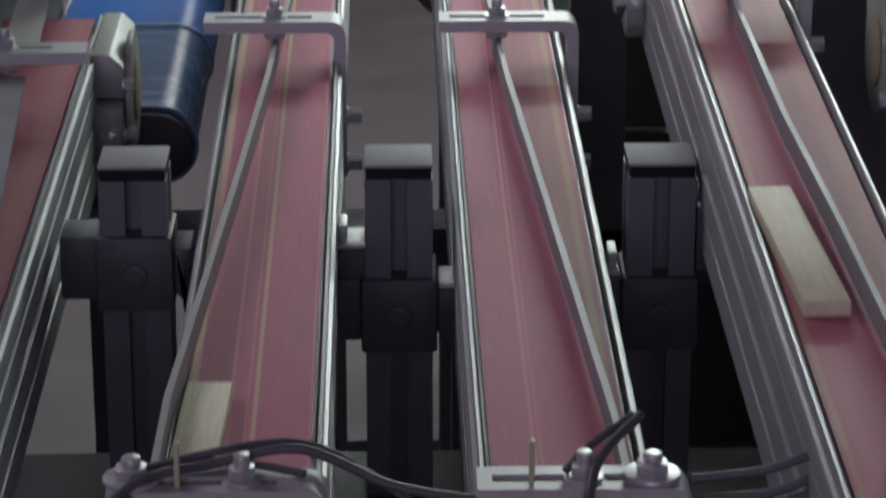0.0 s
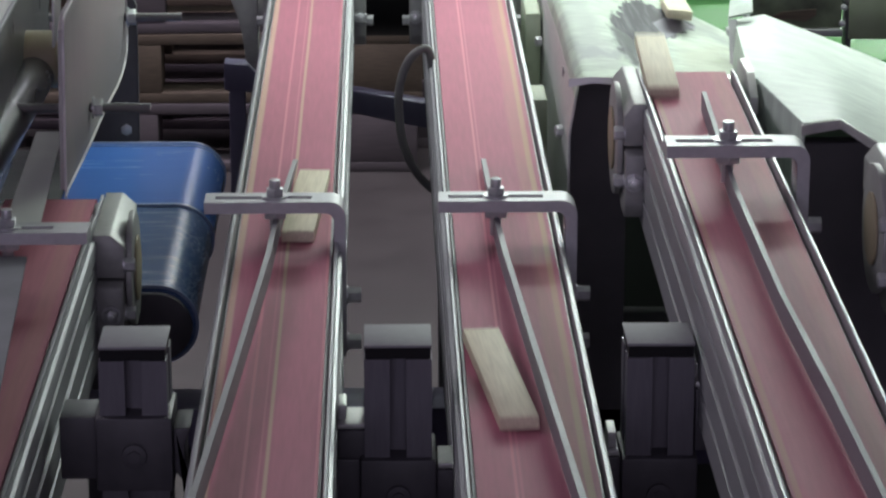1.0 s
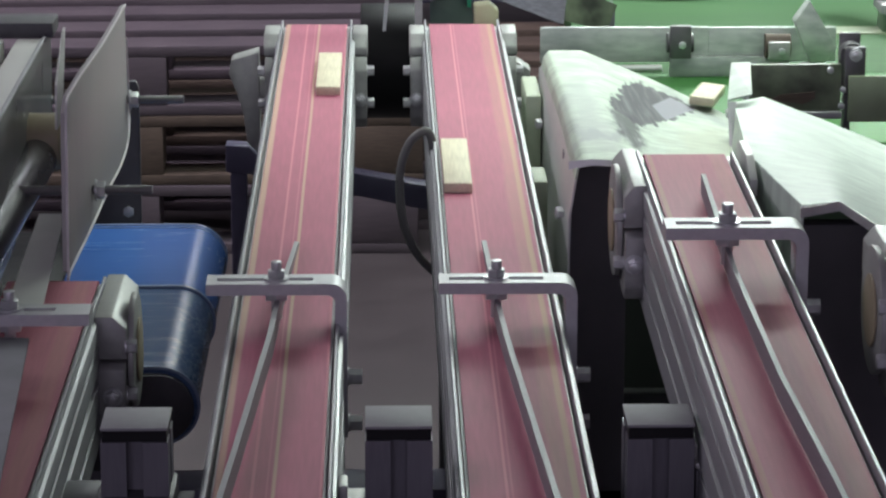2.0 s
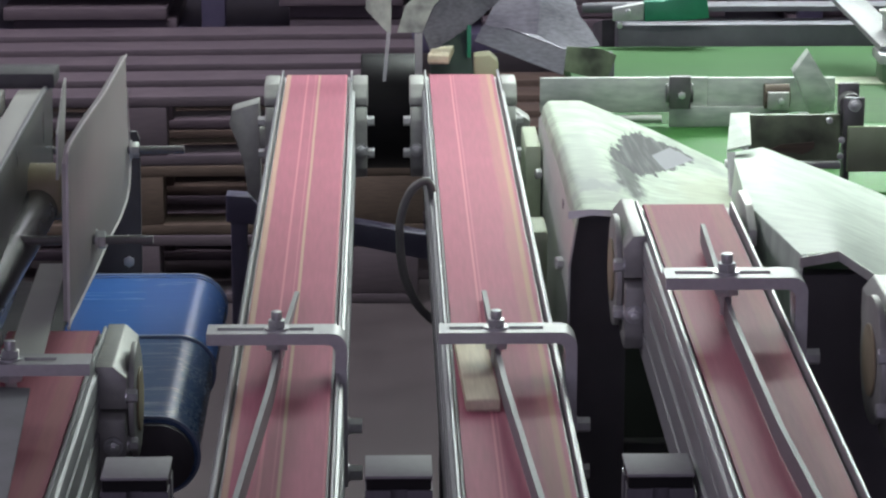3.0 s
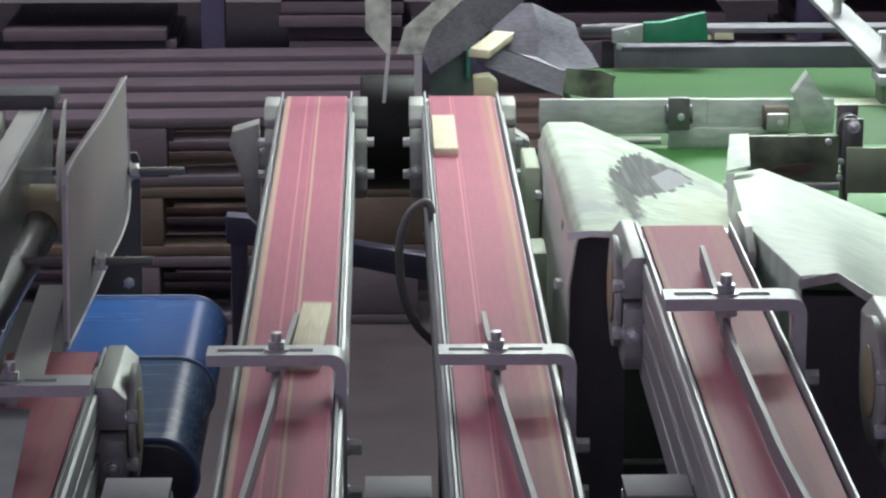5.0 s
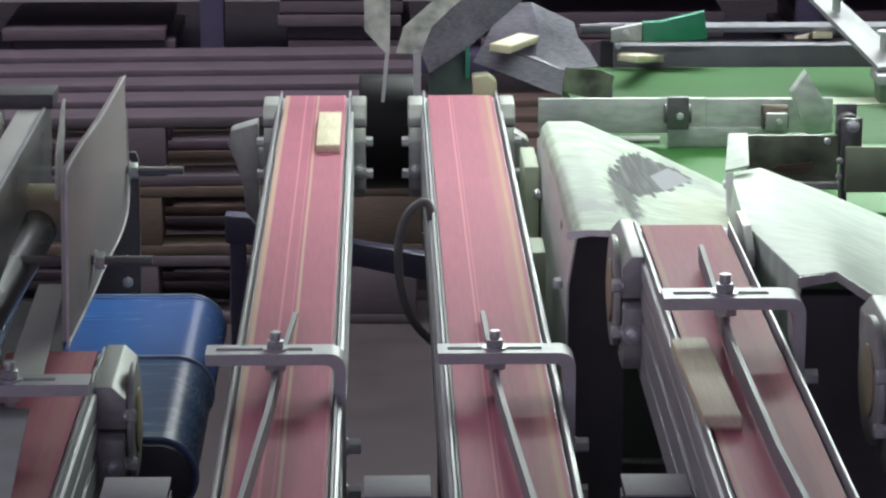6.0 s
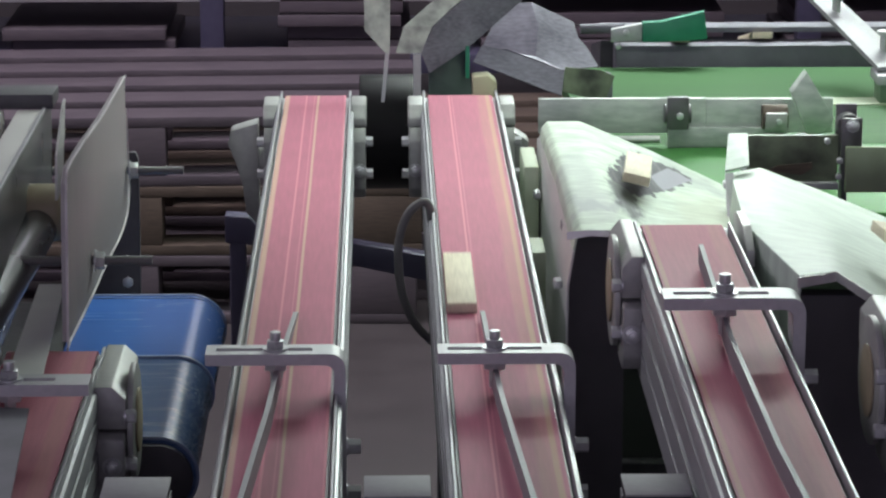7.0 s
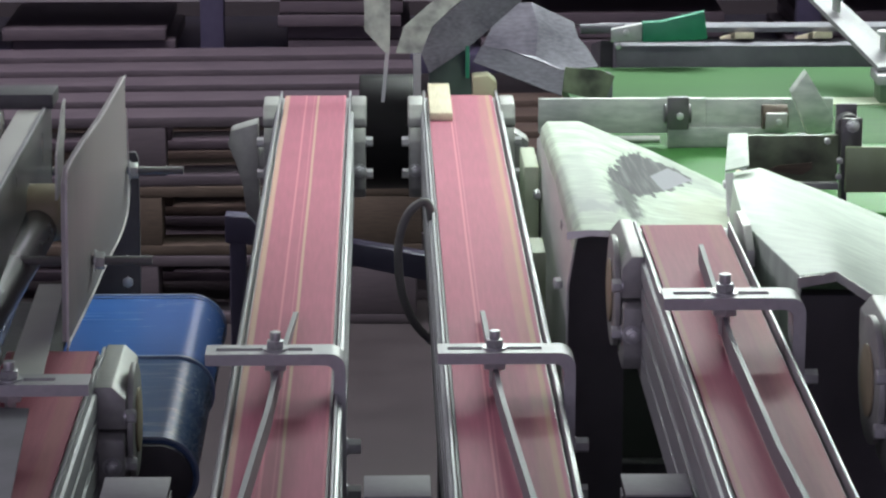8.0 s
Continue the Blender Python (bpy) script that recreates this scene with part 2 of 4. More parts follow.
CHUTE = chute_material()
CRUMPLED = noisy("crumpled_sheet", (0.13, 0.12, 0.155), (0.24, 0.23, 0.275), 90, (0.35, 0.6), 0.4, 0.3, (1, 3, 4), big=26)
MOTTLED = noisy("mottled_galvanised_sheet", (0.17, 0.175, 0.165), (0.46, 0.47, 0.43), 55, (0.35, 0.6), 0.3, 0.2, (1, 1, 1), big=45)
GLOSSY_TUBE = noisy("glossy_dark_tube", (0.05, 0.05, 0.054), (0.09, 0.089, 0.094), 18, (0.2, 0.34), 0.2, 0.05, (1, 0.4, 1), big=14)
GUIDE = noisy("dull_guide_steel", (0.25, 0.248, 0.26), (0.32, 0.318, 0.33), 120, (0.5, 0.65), 0.25, 0.1, (1, 1, 6))
PALE_GREEN = noisy("pale_green_paint", (0.32, 0.38, 0.26), (0.41, 0.47, 0.34), 30, (0.45, 0.6), 0.0, 0.05)
DARK_GREEN = noisy("dark_green_panel", (0.034, 0.043, 0.035), (0.055, 0.065, 0.056), 14, (0.5, 0.7), 0.0, 0.1, big=6)
TEAL = noisy("grey_teal_plate", (0.06, 0.085, 0.085), (0.10, 0.135, 0.13), 30, (0.4, 0.55), 0.2, 0.1)
SMOKE = noisy("smoky_acrylic", (0.16, 0.165, 0.165), (0.24, 0.245, 0.24), 20, (0.25, 0.4), 0.0, 0.02, (1, 1, 0.4), big=12)
SMOKE.node_tree.nodes["Principled BSDF"].inputs["Alpha"].default_value = 0.6
ACRYLIC_RIM = noisy("bright_acrylic_edge", (0.55, 0.53, 0.54), (0.66, 0.64, 0.64), 60, (0.3, 0.4))
PALE_BAR = noisy("pale_flat_bar", (0.34, 0.38, 0.35), (0.58, 0.62, 0.57), 45, (0.42, 0.58), 0.2, 0.1, (1, 1, 3), big=18)
GREY_CABLE = noisy("grey_cable_sheath", (0.11, 0.11, 0.105), (0.15, 0.15, 0.14), 60, (0.45, 0.55))
DARK_HINGE = noisy("dark_hinge_steel", (0.10, 0.098, 0.10), (0.15, 0.147, 0.15), 70, (0.4, 0.55), 0.4)

# ---- mesh helpers ----


def join(bm, add):
    me = bpy.data.meshes.new("tmp")
    add.to_mesh(me)
    add.free()
    bm.from_mesh(me)
    bpy.data.meshes.remove(me)
    return bm


def box(bm, x0, x1, y0, y1, z0, z1, bev=0.0, seg=2, m=None):
    b = bmesh.new()
    bmesh.ops.create_cube(b, size=1.0, matrix=Matrix.LocRotScale(((x0 + x1) / 2, (y0 + y1) / 2, (z0 + z1) / 2), None, (abs(x1 - x0), abs(y1 - y0), abs(z1 - z0))))
    if bev:
        bmesh.ops.bevel(b, geom=b.edges[:], offset=bev, segments=seg, affect="EDGES", profile=0.5)
    if m:
        b.transform(m)
    return join(bm, b)


def cyl(bm, p0, p1, r, seg=20, r2=None, bev=0.0):
    p0, p1 = Vector(p0), Vector(p1)
    d = p1 - p0
    b = bmesh.new()
    bmesh.ops.create_cone(b, cap_ends=True, segments=seg, radius1=r, radius2=r if r2 is None else r2, depth=d.length)
    if bev:
        rim = [e for e in b.edges if abs(e.verts[0].co.z - e.verts[1].co.z) < 1e-7]
        bmesh.ops.bevel(b, geom=rim, offset=bev, segments=2, affect="EDGES", profile=0.5)
    b.transform(Matrix.Translation((p0 + p1) / 2) @ d.to_track_quat("Z", "Y").to_matrix().to_4x4())
    return join(bm, b)


def prism(bm, pts, axis, a0, a1, bev=0.0):
    """A polygon given in the two other axes, pushed from a0 to a1 along the axis."""
    b = bmesh.new()

    def at(p, a):
        return {"x": (a, p[0], p[1]), "y": (p[0], a, p[1]), "z": (p[0], p[1], a)}[axis]

    v0, v1 = [b.verts.new(at(p, a0)) for p in pts], [b.verts.new(at(p, a1)) for p in pts]
    n = len(pts)
    b.faces.new(v0), b.faces.new(v1[::-1])
    for i in range(n):
        b.faces.new((v0[i], v1[i], v1[(i + 1) % n], v0[(i + 1) % n]))
    bmesh.ops.recalc_face_normals(b, faces=b.faces[:])
    if bev:
        bmesh.ops.bevel(b, geom=b.edges[:], offset=bev, segments=2, affect="EDGES", profile=0.5)
    return join(bm, b)


def sheet(bm, strips, th):
    """Folded sheet: rows of points (equal counts) joined into faces, given a thickness downwards."""
    b = bmesh.new()
    rows = [[b.verts.new(p) for p in row] for row in strips]
    for r0, r1 in zip(rows, rows[1:]):
        for i in range(len(r0) - 1):
            b.faces.new((r0[i], r0[i + 1], r1[i + 1], r1[i]))
    bmesh.ops.recalc_face_normals(b, faces=b.faces[:])
    g = bmesh.ops.solidify(b, geom=b.faces[:], thickness=th)
    bmesh.ops.recalc_face_normals(b, faces=b.faces[:])
    return join(bm, b)


def smooth_line(pts, per=8):
    pts = [Vector(p) for p in pts]
    out = []
    for i in range(len(pts) - 1):
        a, b, c, d = pts[max(i - 1, 0)], pts[i], pts[i + 1], pts[min(i + 2, len(pts) - 1)]
        for k in range(per):
            s = k / per
            out.append(0.5 * (2 * b + (c - a) * s + (2 * a - 5 * b + 4 * c - d) * s * s + (3 * b - a - 3 * c + d) * s ** 3))
    return out + [pts[-1]]


def tube(bm, pts, r, seg=10, per=8):
    line = smooth_line(pts, per)
    rings = []
    for i, p in enumerate(line):
        d = (line[min(i + 1, len(line) - 1)] - line[max(i - 1, 0)]).normalized()
        side = d.cross(Vector((0.123, 0.31, 1))).normalized()
        up = side.cross(d)
        rings.append([bm.verts.new(p + r * (math.cos(a) * side + math.sin(a) * up)) for a in [2 * math.pi * k / seg for k in range(seg)]])
    for a, b in zip(rings, rings[1:]):
        for k in range(seg):
            bm.faces.new((a[k], a[(k + 1) % seg], b[(k + 1) % seg], b[k]))
    bm.faces.new(rings[0][::-1]), bm.faces.new(rings[-1])
    return bm


def part(name, bm, mat, parent=None, label="", smooth=40):
    """Links a bmesh as one mesh object under a thing or part."""
    me = bpy.data.meshes.new(name)
    bmesh.ops.recalc_face_normals(bm, faces=bm.faces[:])
    bm.to_mesh(me)
    bm.free()
    if smooth:
        for p in me.polygons:
            p.use_smooth = True
        me.set_sharp_from_angle(angle=radians(smooth))
    me.materials.append(mat)
    ob = new(name, me)
    if parent:
        ob.parent = parent
    if label:
        ob["label"] = label
    return ob


def thing(name, m, label, category, group="", kind=""):
    ob = new(name)
    ob.empty_display_size = 0.02
    ob.matrix_basis = m
    return tagged(ob, label, category, group, kind)


def hexbolt(parent, p, d, r=0.0065, h=0.005, shank=0.0, name="bolt", washer=0.0):
    """A hex head at p that stands along d, with washer and shank end."""
    p, d = Vector(p), Vector(d).normalized()
    bm = bmesh.new()
    if washer:
        cyl(bm, p, p + d * 0.0015, washer, 24)
        p = p + d * 0.0015
    cyl(bm, p, p + d * h, r, 6, bev=0.0004)
    if shank:
        cyl(bm, p + d * h, p + d * (h + shank), r * 0.58, 14, bev=0.0005)
    return part(name, bm, STEEL, parent)

# ---- structure ----


def slab(name, mat, *dims):
    bm = bmesh.new()
    box(bm, *dims)
    return tagged(part(name, bm, mat, smooth=0), kind="structure")


slab("floor", FLOOR, -5, 6, -7, 10, -0.1, 0)
slab("wall_north", WALLM, -5, 6, 10, 10.2, 0, 5)
slab("wall_south", WALLM, -5, 6, -7.2, -7, 0, 5)
slab("wall_west", WALLM, -5.2, -5, -7.2, 10.2, 0, 5)
slab("wall_east", WALLM, 6, 6.2, -7.2, 10.2, 0, 5)
slab("ceiling", WALLM, -5.2, 6.2, -7.2, 10.2, 5, 5.2)

# ---- conveyors ----
DEEP = 0.10


def bearing(t, s, x, y, z, d, wheel):
    """Cast end bearing on one side of a conveyor, with bolts and, on the driven ones, a long chamfered housing and a wheel outside."""
    back = 0.048 if wheel else 0.0
    bm = bmesh.new()
    if wheel:
        prism(bm, [(s * x, z - 0.034), (s * x, z + 0.001), (s * (x + d * 0.58), z + 0.001), (s * (x + d), z - 0.009), (s * (x + d), z - 0.034)], "y", y - 0.066 - back, y + 0.010, 0.0012)
    else:
        prism(bm, [(y + 0.010, z - 0.036), (y + 0.010, z - 0.006), (y, z), (y - 0.052, z), (y - 0.066, z - 0.014), (y - 0.066, z - 0.024), (y - 0.012, z - 0.036)], "x", s * x, s * (x + d), 0.0022)
    b = part("end_bearing", bm, CAST, t)
    f, low = y - back, 0.094 if wheel else 0.108
    bm = bmesh.new()
    prism(bm, [(f - 0.004, z - 0.0365), (f - 0.066, z - (0.0365 if wheel else 0.0245)), (f - 0.074, z - 0.040), (f - 0.074, z - low + 0.012), (f - 0.066, z - low), (f - 0.030, z - low), (f - 0.004, z - low + 0.014)], "x", s * x, s * (x + d - 0.001), 0.0022)
    part("bearing_foot", bm, CAST, t)
    for dz in (-0.024, -0.064) if wheel else (-0.042, -0.080):
        hexbolt(b, (s * (x + d - 0.0015), f - 0.062, z + dz), (s, 0, 0), 0.0058, 0.0075, 0, "bolt", 0.007)
    hexbolt(b, (s * (x + d * 0.55), f - 0.0740, z - (0.062 if wheel else 0.074)), (0, -1, 0), 0.0060, 0.006, 0.003, "bolt", 0.0078)
    if wheel:
        c = (f - 0.018, z - 0.040)
        bm = bmesh.new()
        cyl(bm, (s * (x + d), *c), (s * (x + d + 0.005), *c), 0.046, 40, bev=0.001)
        part("wheel", bm, CAST, t, "grey cast wheel")
        bm = bmesh.new()
        cyl(bm, (s * (x + d + 0.0052), *c), (s * (x + d + 0.007), *c), 0.026, 32, bev=0.0006)
        part("hub", bm, CREAM, t, "cream plastic hub disc")


def conveyor(m, width, length, label, belt=BELT_C, sides=(-1, 1), wheel=False, thick=0.0185):
    """A slim belt conveyor: origin on the belt's middle at its far end, running back along -y."""
    t = thing("belt_conveyor", m, label, "conveyor", "slim belt conveyors")
    w, r = width / 2, 0.022
    # belt: a loop round the end roller
    bm = bmesh.new()
    arc = [(r * math.sin(a) - r, r * math.cos(a) - r) for a in [math.pi * k / 14 for k in range(15)]]
    loop = [(-length, 0.0)] + arc + [(-length, -2 * r)]
    inner = [(-length, -0.0025)] + [((r - 0.0025) * math.sin(a) - r, (r - 0.0025) * math.cos(a) - r) for a in [math.pi * k / 14 for k in range(15)]] + [(-length, -2 * r + 0.0025)]
    for x0, x1 in ((-w, w),):
        rings = [[bm.verts.new((x, p[0], p[1])) for p in ring] for x, ring in ((x0, loop), (x1, loop), (x1, inner), (x0, inner))]
        n = len(loop)
        for q in range(4):
            a, b = rings[q], rings[(q + 1) % 4]
            for i in range(n - 1):
                bm.faces.new((a[i], a[i + 1], b[i + 1], b[i]))
    part("belt", bm, belt, t)
    bm = bmesh.new()
    cyl(bm, (-w - 0.004, -r, -r), (w + 0.004, -r, -r), r - 0.003, 24)
    part("end_roller", bm, STEEL, t)
    bm = bmesh.new()
    box(bm, -w - 0.002, w + 0.002, -length, -0.05, -0.012, -0.0035)
    part("slider_bed", bm, ALU_DULL, t)
    for s in (-1, 1):
        # slotted side profile, with a lip above the belt
        o, i = w + 0.0095, w + 0.0035
        prof = [(i, 0.0035), (i + 0.0006, 0.0045), (i + 0.0024, 0.0045), (i + 0.0030, -0.003), (o - 0.0006, -0.0036), (o, -0.0046), (o, -0.018), (o - 0.0022, -0.0185), (o - 0.0022, -0.0225), (o, -0.0228), (o, -0.042), (o - 0.003, -0.0425), (o - 0.003, -0.0500), (o, -0.0505), (o, -0.072), (o - 0.0022, -0.0725), (o - 0.0022, -0.0765), (o, -0.077),
                (o, -DEEP + 0.001), (o - 0.001, -DEEP), (i, -DEEP)]
        bm = bmesh.new()
        prism(bm, [(s * x, z) for x, z in prof], "y", -length, -0.085 if s in sides else -0.03)
        part("side_profile", bm, ALU, t)
        if s in sides:
            lip = bmesh.new()
            box(lip, *sorted((s * i, s * (i + 0.0025))), -0.085, -0.010, -0.02, 0.0015 if wheel else 0.0040, 0.0006)
            part("lip", lip, ALU, t)
            if wheel:
                bearing(t, s, i + 0.003, -0.012, 0.000, thick, True)
            else:
                bearing(t, s, i + 0.003, -0.042, 0.004, 0.0175, False)
    return t


conveyor(pose(-0.0760, 3.440, 0.95), 0.0715, 8.4, "rose-red belt conveyor with slotted aluminium sides and worn cream seam", BELT_A)
conveyor(pose(0.0942, 3.440, 0.95), 0.0760, 8.4, "rose-red belt conveyor with aluminium sides, carrying oak strips", BELT_B)
C3_POSE = pose(0.2534, 2.422, 1.0361, 0.97, 0, 0.04)
C3 = conveyor(C3_POSE, 0.0680, 7.4, "rose-red belt conveyor ending at a sheet metal chute", BELT_C, (-1,), True)
conveyor(pose(-0.2700, 2.345, 0.95), 0.0740, 7.3, "rose-red belt conveyor beside an acrylic guard", BELT_C, (1,), True, 0.0250)
conveyor(pose(0.4090, 2.07, 1.062, 0.97, 0, 0.04), 0.0680, 7.1, "rose-red belt conveyor ending at a second chute", BELT_C, (-1,), True)
# slim bright cover plate on the far side of the shorter conveyor
bm = bmesh.new()
prism(bm, [(0.004, 0.004), (-0.012, 0.010), (-0.060, 0.010), (-0.090, -0.004), (-0.090, -0.018), (0.004, -0.018)], "x", 0.0465, 0.0535, 0.001)
part("cover_plate", bm, ZINC_PLATE, C3)

# ---- slotted posts ----


def post(x, y, z):
    t = thing("profile_post", pose(x, y, 0), "dark slotted aluminium post with a grey plastic end cap", "post", "posts between the conveyors")
    w = 0.0225
    half = [(-w, -w), (-0.0055, -w), (-0.0055, -w + 0.002), (-0.009, -w + 0.004), (-0.009, -0.008), (0.009, -0.008), (0.009, -w + 0.004), (0.0055, -w + 0.002), (0.0055, -w), (w, -w),
            (w, -0.0055), (w - 0.013, -0.0055), (w - 0.013, 0.0055), (w, 0.0055), (w, w), (-w, w), (-w, 0.0055), (-w + 0.013, 0.0055), (-w + 0.013, -0.0055), (-w, -0.0055)]
    bm = bmesh.new()
    prism(bm, half, "z", 0, z - 0.010)
    part("profile", bm, POST, t)
    # near-black recessed neck makes the dark line below the cap
    bm = bmesh.new()
    box(bm, -w + 0.001, w - 0.001, -w + 0.001, w - 0.001, z - 0.0098, z - 0.0022)
    part("cap_neck", bm, RUBBER, t, "black recessed neck under the cap")
    bm = bmesh.new()
    box(bm, -w, w, -w, w, z - 0.002, z, 0.0006)
    part("end_cap", bm, CAP, t)
    return t


for x in (-0.1655, 0.0100, 0.1845):
    post(x, 1.8775, 0.983)

# ---- brackets over the belts, with guide strips ----


def bracket(m, width, leg, bolt_x, label):
    """Bent flat bar: origin at the bar's top left front corner; leg runs down at its right end."""
    t = thing("guide_bracket", m, label, "bracket", "brackets over the belts")
    d, th, r = 0.028, 0.009, 0.012
    bm = bmesh.new()
    out = [(0, 0)] + [(width - r + r * math.sin(a), -r + r * math.cos(a)) for a in [math.pi / 2 * k / 8 for k in range(9)]] + [(width, -leg)]
    q = r - th + 0.004
    inn = [(width - th, -leg)] + [(width - th - q + q * math.cos(a), -th - q + q * math.sin(a)) for a in [math.pi / 2 * k / 6 for k in range(7)]] + [(0, -th)]
    if leg == 0:
        out, inn = [(0, 0), (width, 0)], [(width, -th), (0, -th)]
    # the bar is built in strips round two slots
    s0, s1 = 0.0098, 0.0182
    sl = [(0.008, bolt_x - 0.010), (bolt_x + 0.010, width - 0.026)]
    prism(bm, out + inn, "y", 0, s0)
    prism(bm, out + inn, "y", s1, d)
    xs = [0.0, sl[0][0], sl[0][1], sl[1][0], sl[1][1]]
    for a, b in ((0.0, sl[0][0]), (sl[0][1], sl[1][0])):
        box(bm, a, b, s0, s1, -th, 0)
    cutx = sl[1][1]
    prism(bm, [(cutx, 0)] + out[1:] + inn[:-1] + [(cutx, -th)], "y", s0, s1)
    bmesh.ops.remove_doubles(bm, verts=bm.verts[:], dist=1e-5)
    part("bar", bm, ALU_DULL, t)
    bm = bmesh.new()
    c = (bolt_x, 0.014)
    cyl(bm, (*c, 0), (*c, 0.0015), 0.0095, 24)
    cyl(bm, (*c, 0.0015), (*c, 0.0075), 0.0072, 6, bev=0.0005)
    cyl(bm, (*c, 0.0075), (*c, 0.0145), 0.0042, 14, bev=0.0006)
    part("clamp_bolt", bm, STEEL, t)
    bm = bmesh.new()
    cyl(bm, (*c, -th), (*c, -th - 0.007), 0.0095, 6, bev=0.0005)
    cyl(bm, (*c, -th - 0.007), (*c, -th - 0.022), 0.0042, 14)
    part("clamp_nut", bm, STEEL, t)
    for z in (-leg + 0.0075, -leg + 0.046) if leg else ():
        hexbolt(t, (width, 0.013, z), (1, 0, 0), 0.0062, 0.010, 0.0, "side_bolt", 0.0072)
    return t


def strip(name, pts, z0, z1, th, label):
    """An upright guide strip that follows a bent line over the belt."""
    bm = bmesh.new()
    line = [Vector((x, y, 0)) for x, y in pts]
    offs = []
    for i, p in enumerate(line):
        d = (line[min(i + 1, len(line) - 1)] - line[max(i - 1, 0)]).normalized()
        offs.append(Vector((d.y, -d.x, 0)) * th / 2)
    ring = [[bm.verts.new(v) for v in ((p - o).to_tuple()[:2] + (zb,), (p + o).to_tuple()[:2] + (zb,), (p + o).to_tuple()[:2] + (zt,), (p - o).to_tuple()[:2] + (zt,))]
            for p, o, zb, zt in zip(line, offs, z0, z1)]
    for a, b in zip(ring, ring[1:]):
        for k in range(4):
            bm.faces.new((a[k], a[(k + 1) % 4], b[(k + 1) % 4], b[k]))
    bm.faces.new(ring[0][::-1]), bm.faces.new(ring[-1])
    return tagged(part(name, bm, GUIDE, smooth=30), label, "guide", "guide strips over the belts")


bracket(pose(-0.1365, 2.186, 0.9865), 0.1085, 0.125, 0.054, "grey bent flat-bar bracket clamped over a rose belt")
bracket(pose(0.0435, 2.186, 0.9865), 0.1070, 0.125, 0.0445, "grey bent flat-bar bracket bolted to a conveyor's side")
bracket(C3_POSE @ pose(-0.0492, -0.373, 0.0365), 0.1035, 0.110, 0.0455, "grey bent flat-bar bracket over the shorter conveyor")
bracket(pose(-0.3225, 2.086, 0.993), 0.1060, 0, 0.046, "grey slotted bracket bar with a hex bolt")
strip("guide_strip", [(-0.073, 2.42), (-0.0815, 2.20), (-0.0845, 2.10), (-0.098, 1.85), (-0.1185, 1.50), (-0.121, 1.30)], [0.955] * 6, [0.957, 0.972, 0.972, 0.972, 0.972, 0.972], 0.004, "long grey metal guide strip slanting across the belt")
strip("guide_strip", [(0.0862, 2.42), (0.0880, 2.20), (0.0915, 2.10), (0.1040, 1.85), (0.1235, 1.47), (0.126, 1.30)], [0.955] * 6, [0.957, 0.972, 0.972, 0.972, 0.972, 0.972], 0.004, "long grey metal guide strip slanting across the belt")
line = [C3_POSE @ Vector(p) for p in ((0.0008, -0.159, 0.004), (-0.0030, -0.322, 0.004), (-0.0050, -0.422, 0.004), (-0.0028, -0.652, 0.004), (0.0040, -0.832, 0.004), (0.0078, -0.985, 0.004), (0.012, -1.17, 0.004))]
strip("guide_strip", [(p.x, p.y) for p in line], [p.z for p in line], [line[0].z + 0.016] + [p.z + 0.016 for p in line[1:]], 0.0035, "long grey metal guide strip above the shorter belt")

# ---- clamps on the posts ----


def clamp(x, z, left, right, lug_left, lug_right):
    """Black clamp round a post: collar, arms to the conveyors, bright lugs on top."""
    t = thing("post_clamp", pose(x, 1.855, z + 0.009), "black clamp block gripping a slotted post, with bright lugs", "clamp", "clamps on the posts")
    bm = bmesh.new()
    box(bm, -0.0255, 0.0255, -0.006, 0.048, -0.026, 0.026, 0.002)
    part("collar", bm, BLACK, t)
    bm = bmesh.new()
    cyl(bm, (0, -0.0062, 0.0), (0, -0.009, 0.0), 0.0085, 20, bev=0.0006)
    cyl(bm, (0, -0.009, 0.0), (0, -0.0105, 0.0), 0.0045, 6)
    part("socket_screw", bm, BLACK, t)
    for x0, x1, z0, z1, lug in ((left, -0.0255, -0.020, 0.024, lug_left), (0.0255, right, -0.028, 0.016, lug_right)):
        if abs(x1 - x0) > 0.004:
            bm = bmesh.new()
            prism(bm, [(x0, z0), (x1, z0), (x1, z1), (x0, z1)] if x0 < -0.02 else [(x0, z0 + 0.014), (x0 + 0.010, z0), (x1, z0), (x1, z1 - 0.012), (x0 + 0.012, z1), (x0, z1)], "y", 0.002, 0.040, 0.0015)
            part("arm", bm, BLACK, t)
            if lug:
                bm = bmesh.new()
                box(bm, x0 + 0.001, x1 - 0.001, 0.004, 0.038, z1 + 0.0002, z1 + 0.004, 0.0008)
                xe = x0 + 0.004 if x0 < -0.02 else x1 - 0.004
                box(bm, xe - 0.003, xe + 0.003, 0.010, 0.034, z1 + 0.004, z1 + 0.015, 0.0008)
                part("lug", bm, ZINC_PLATE, t, "bright zinc lug")
    return t


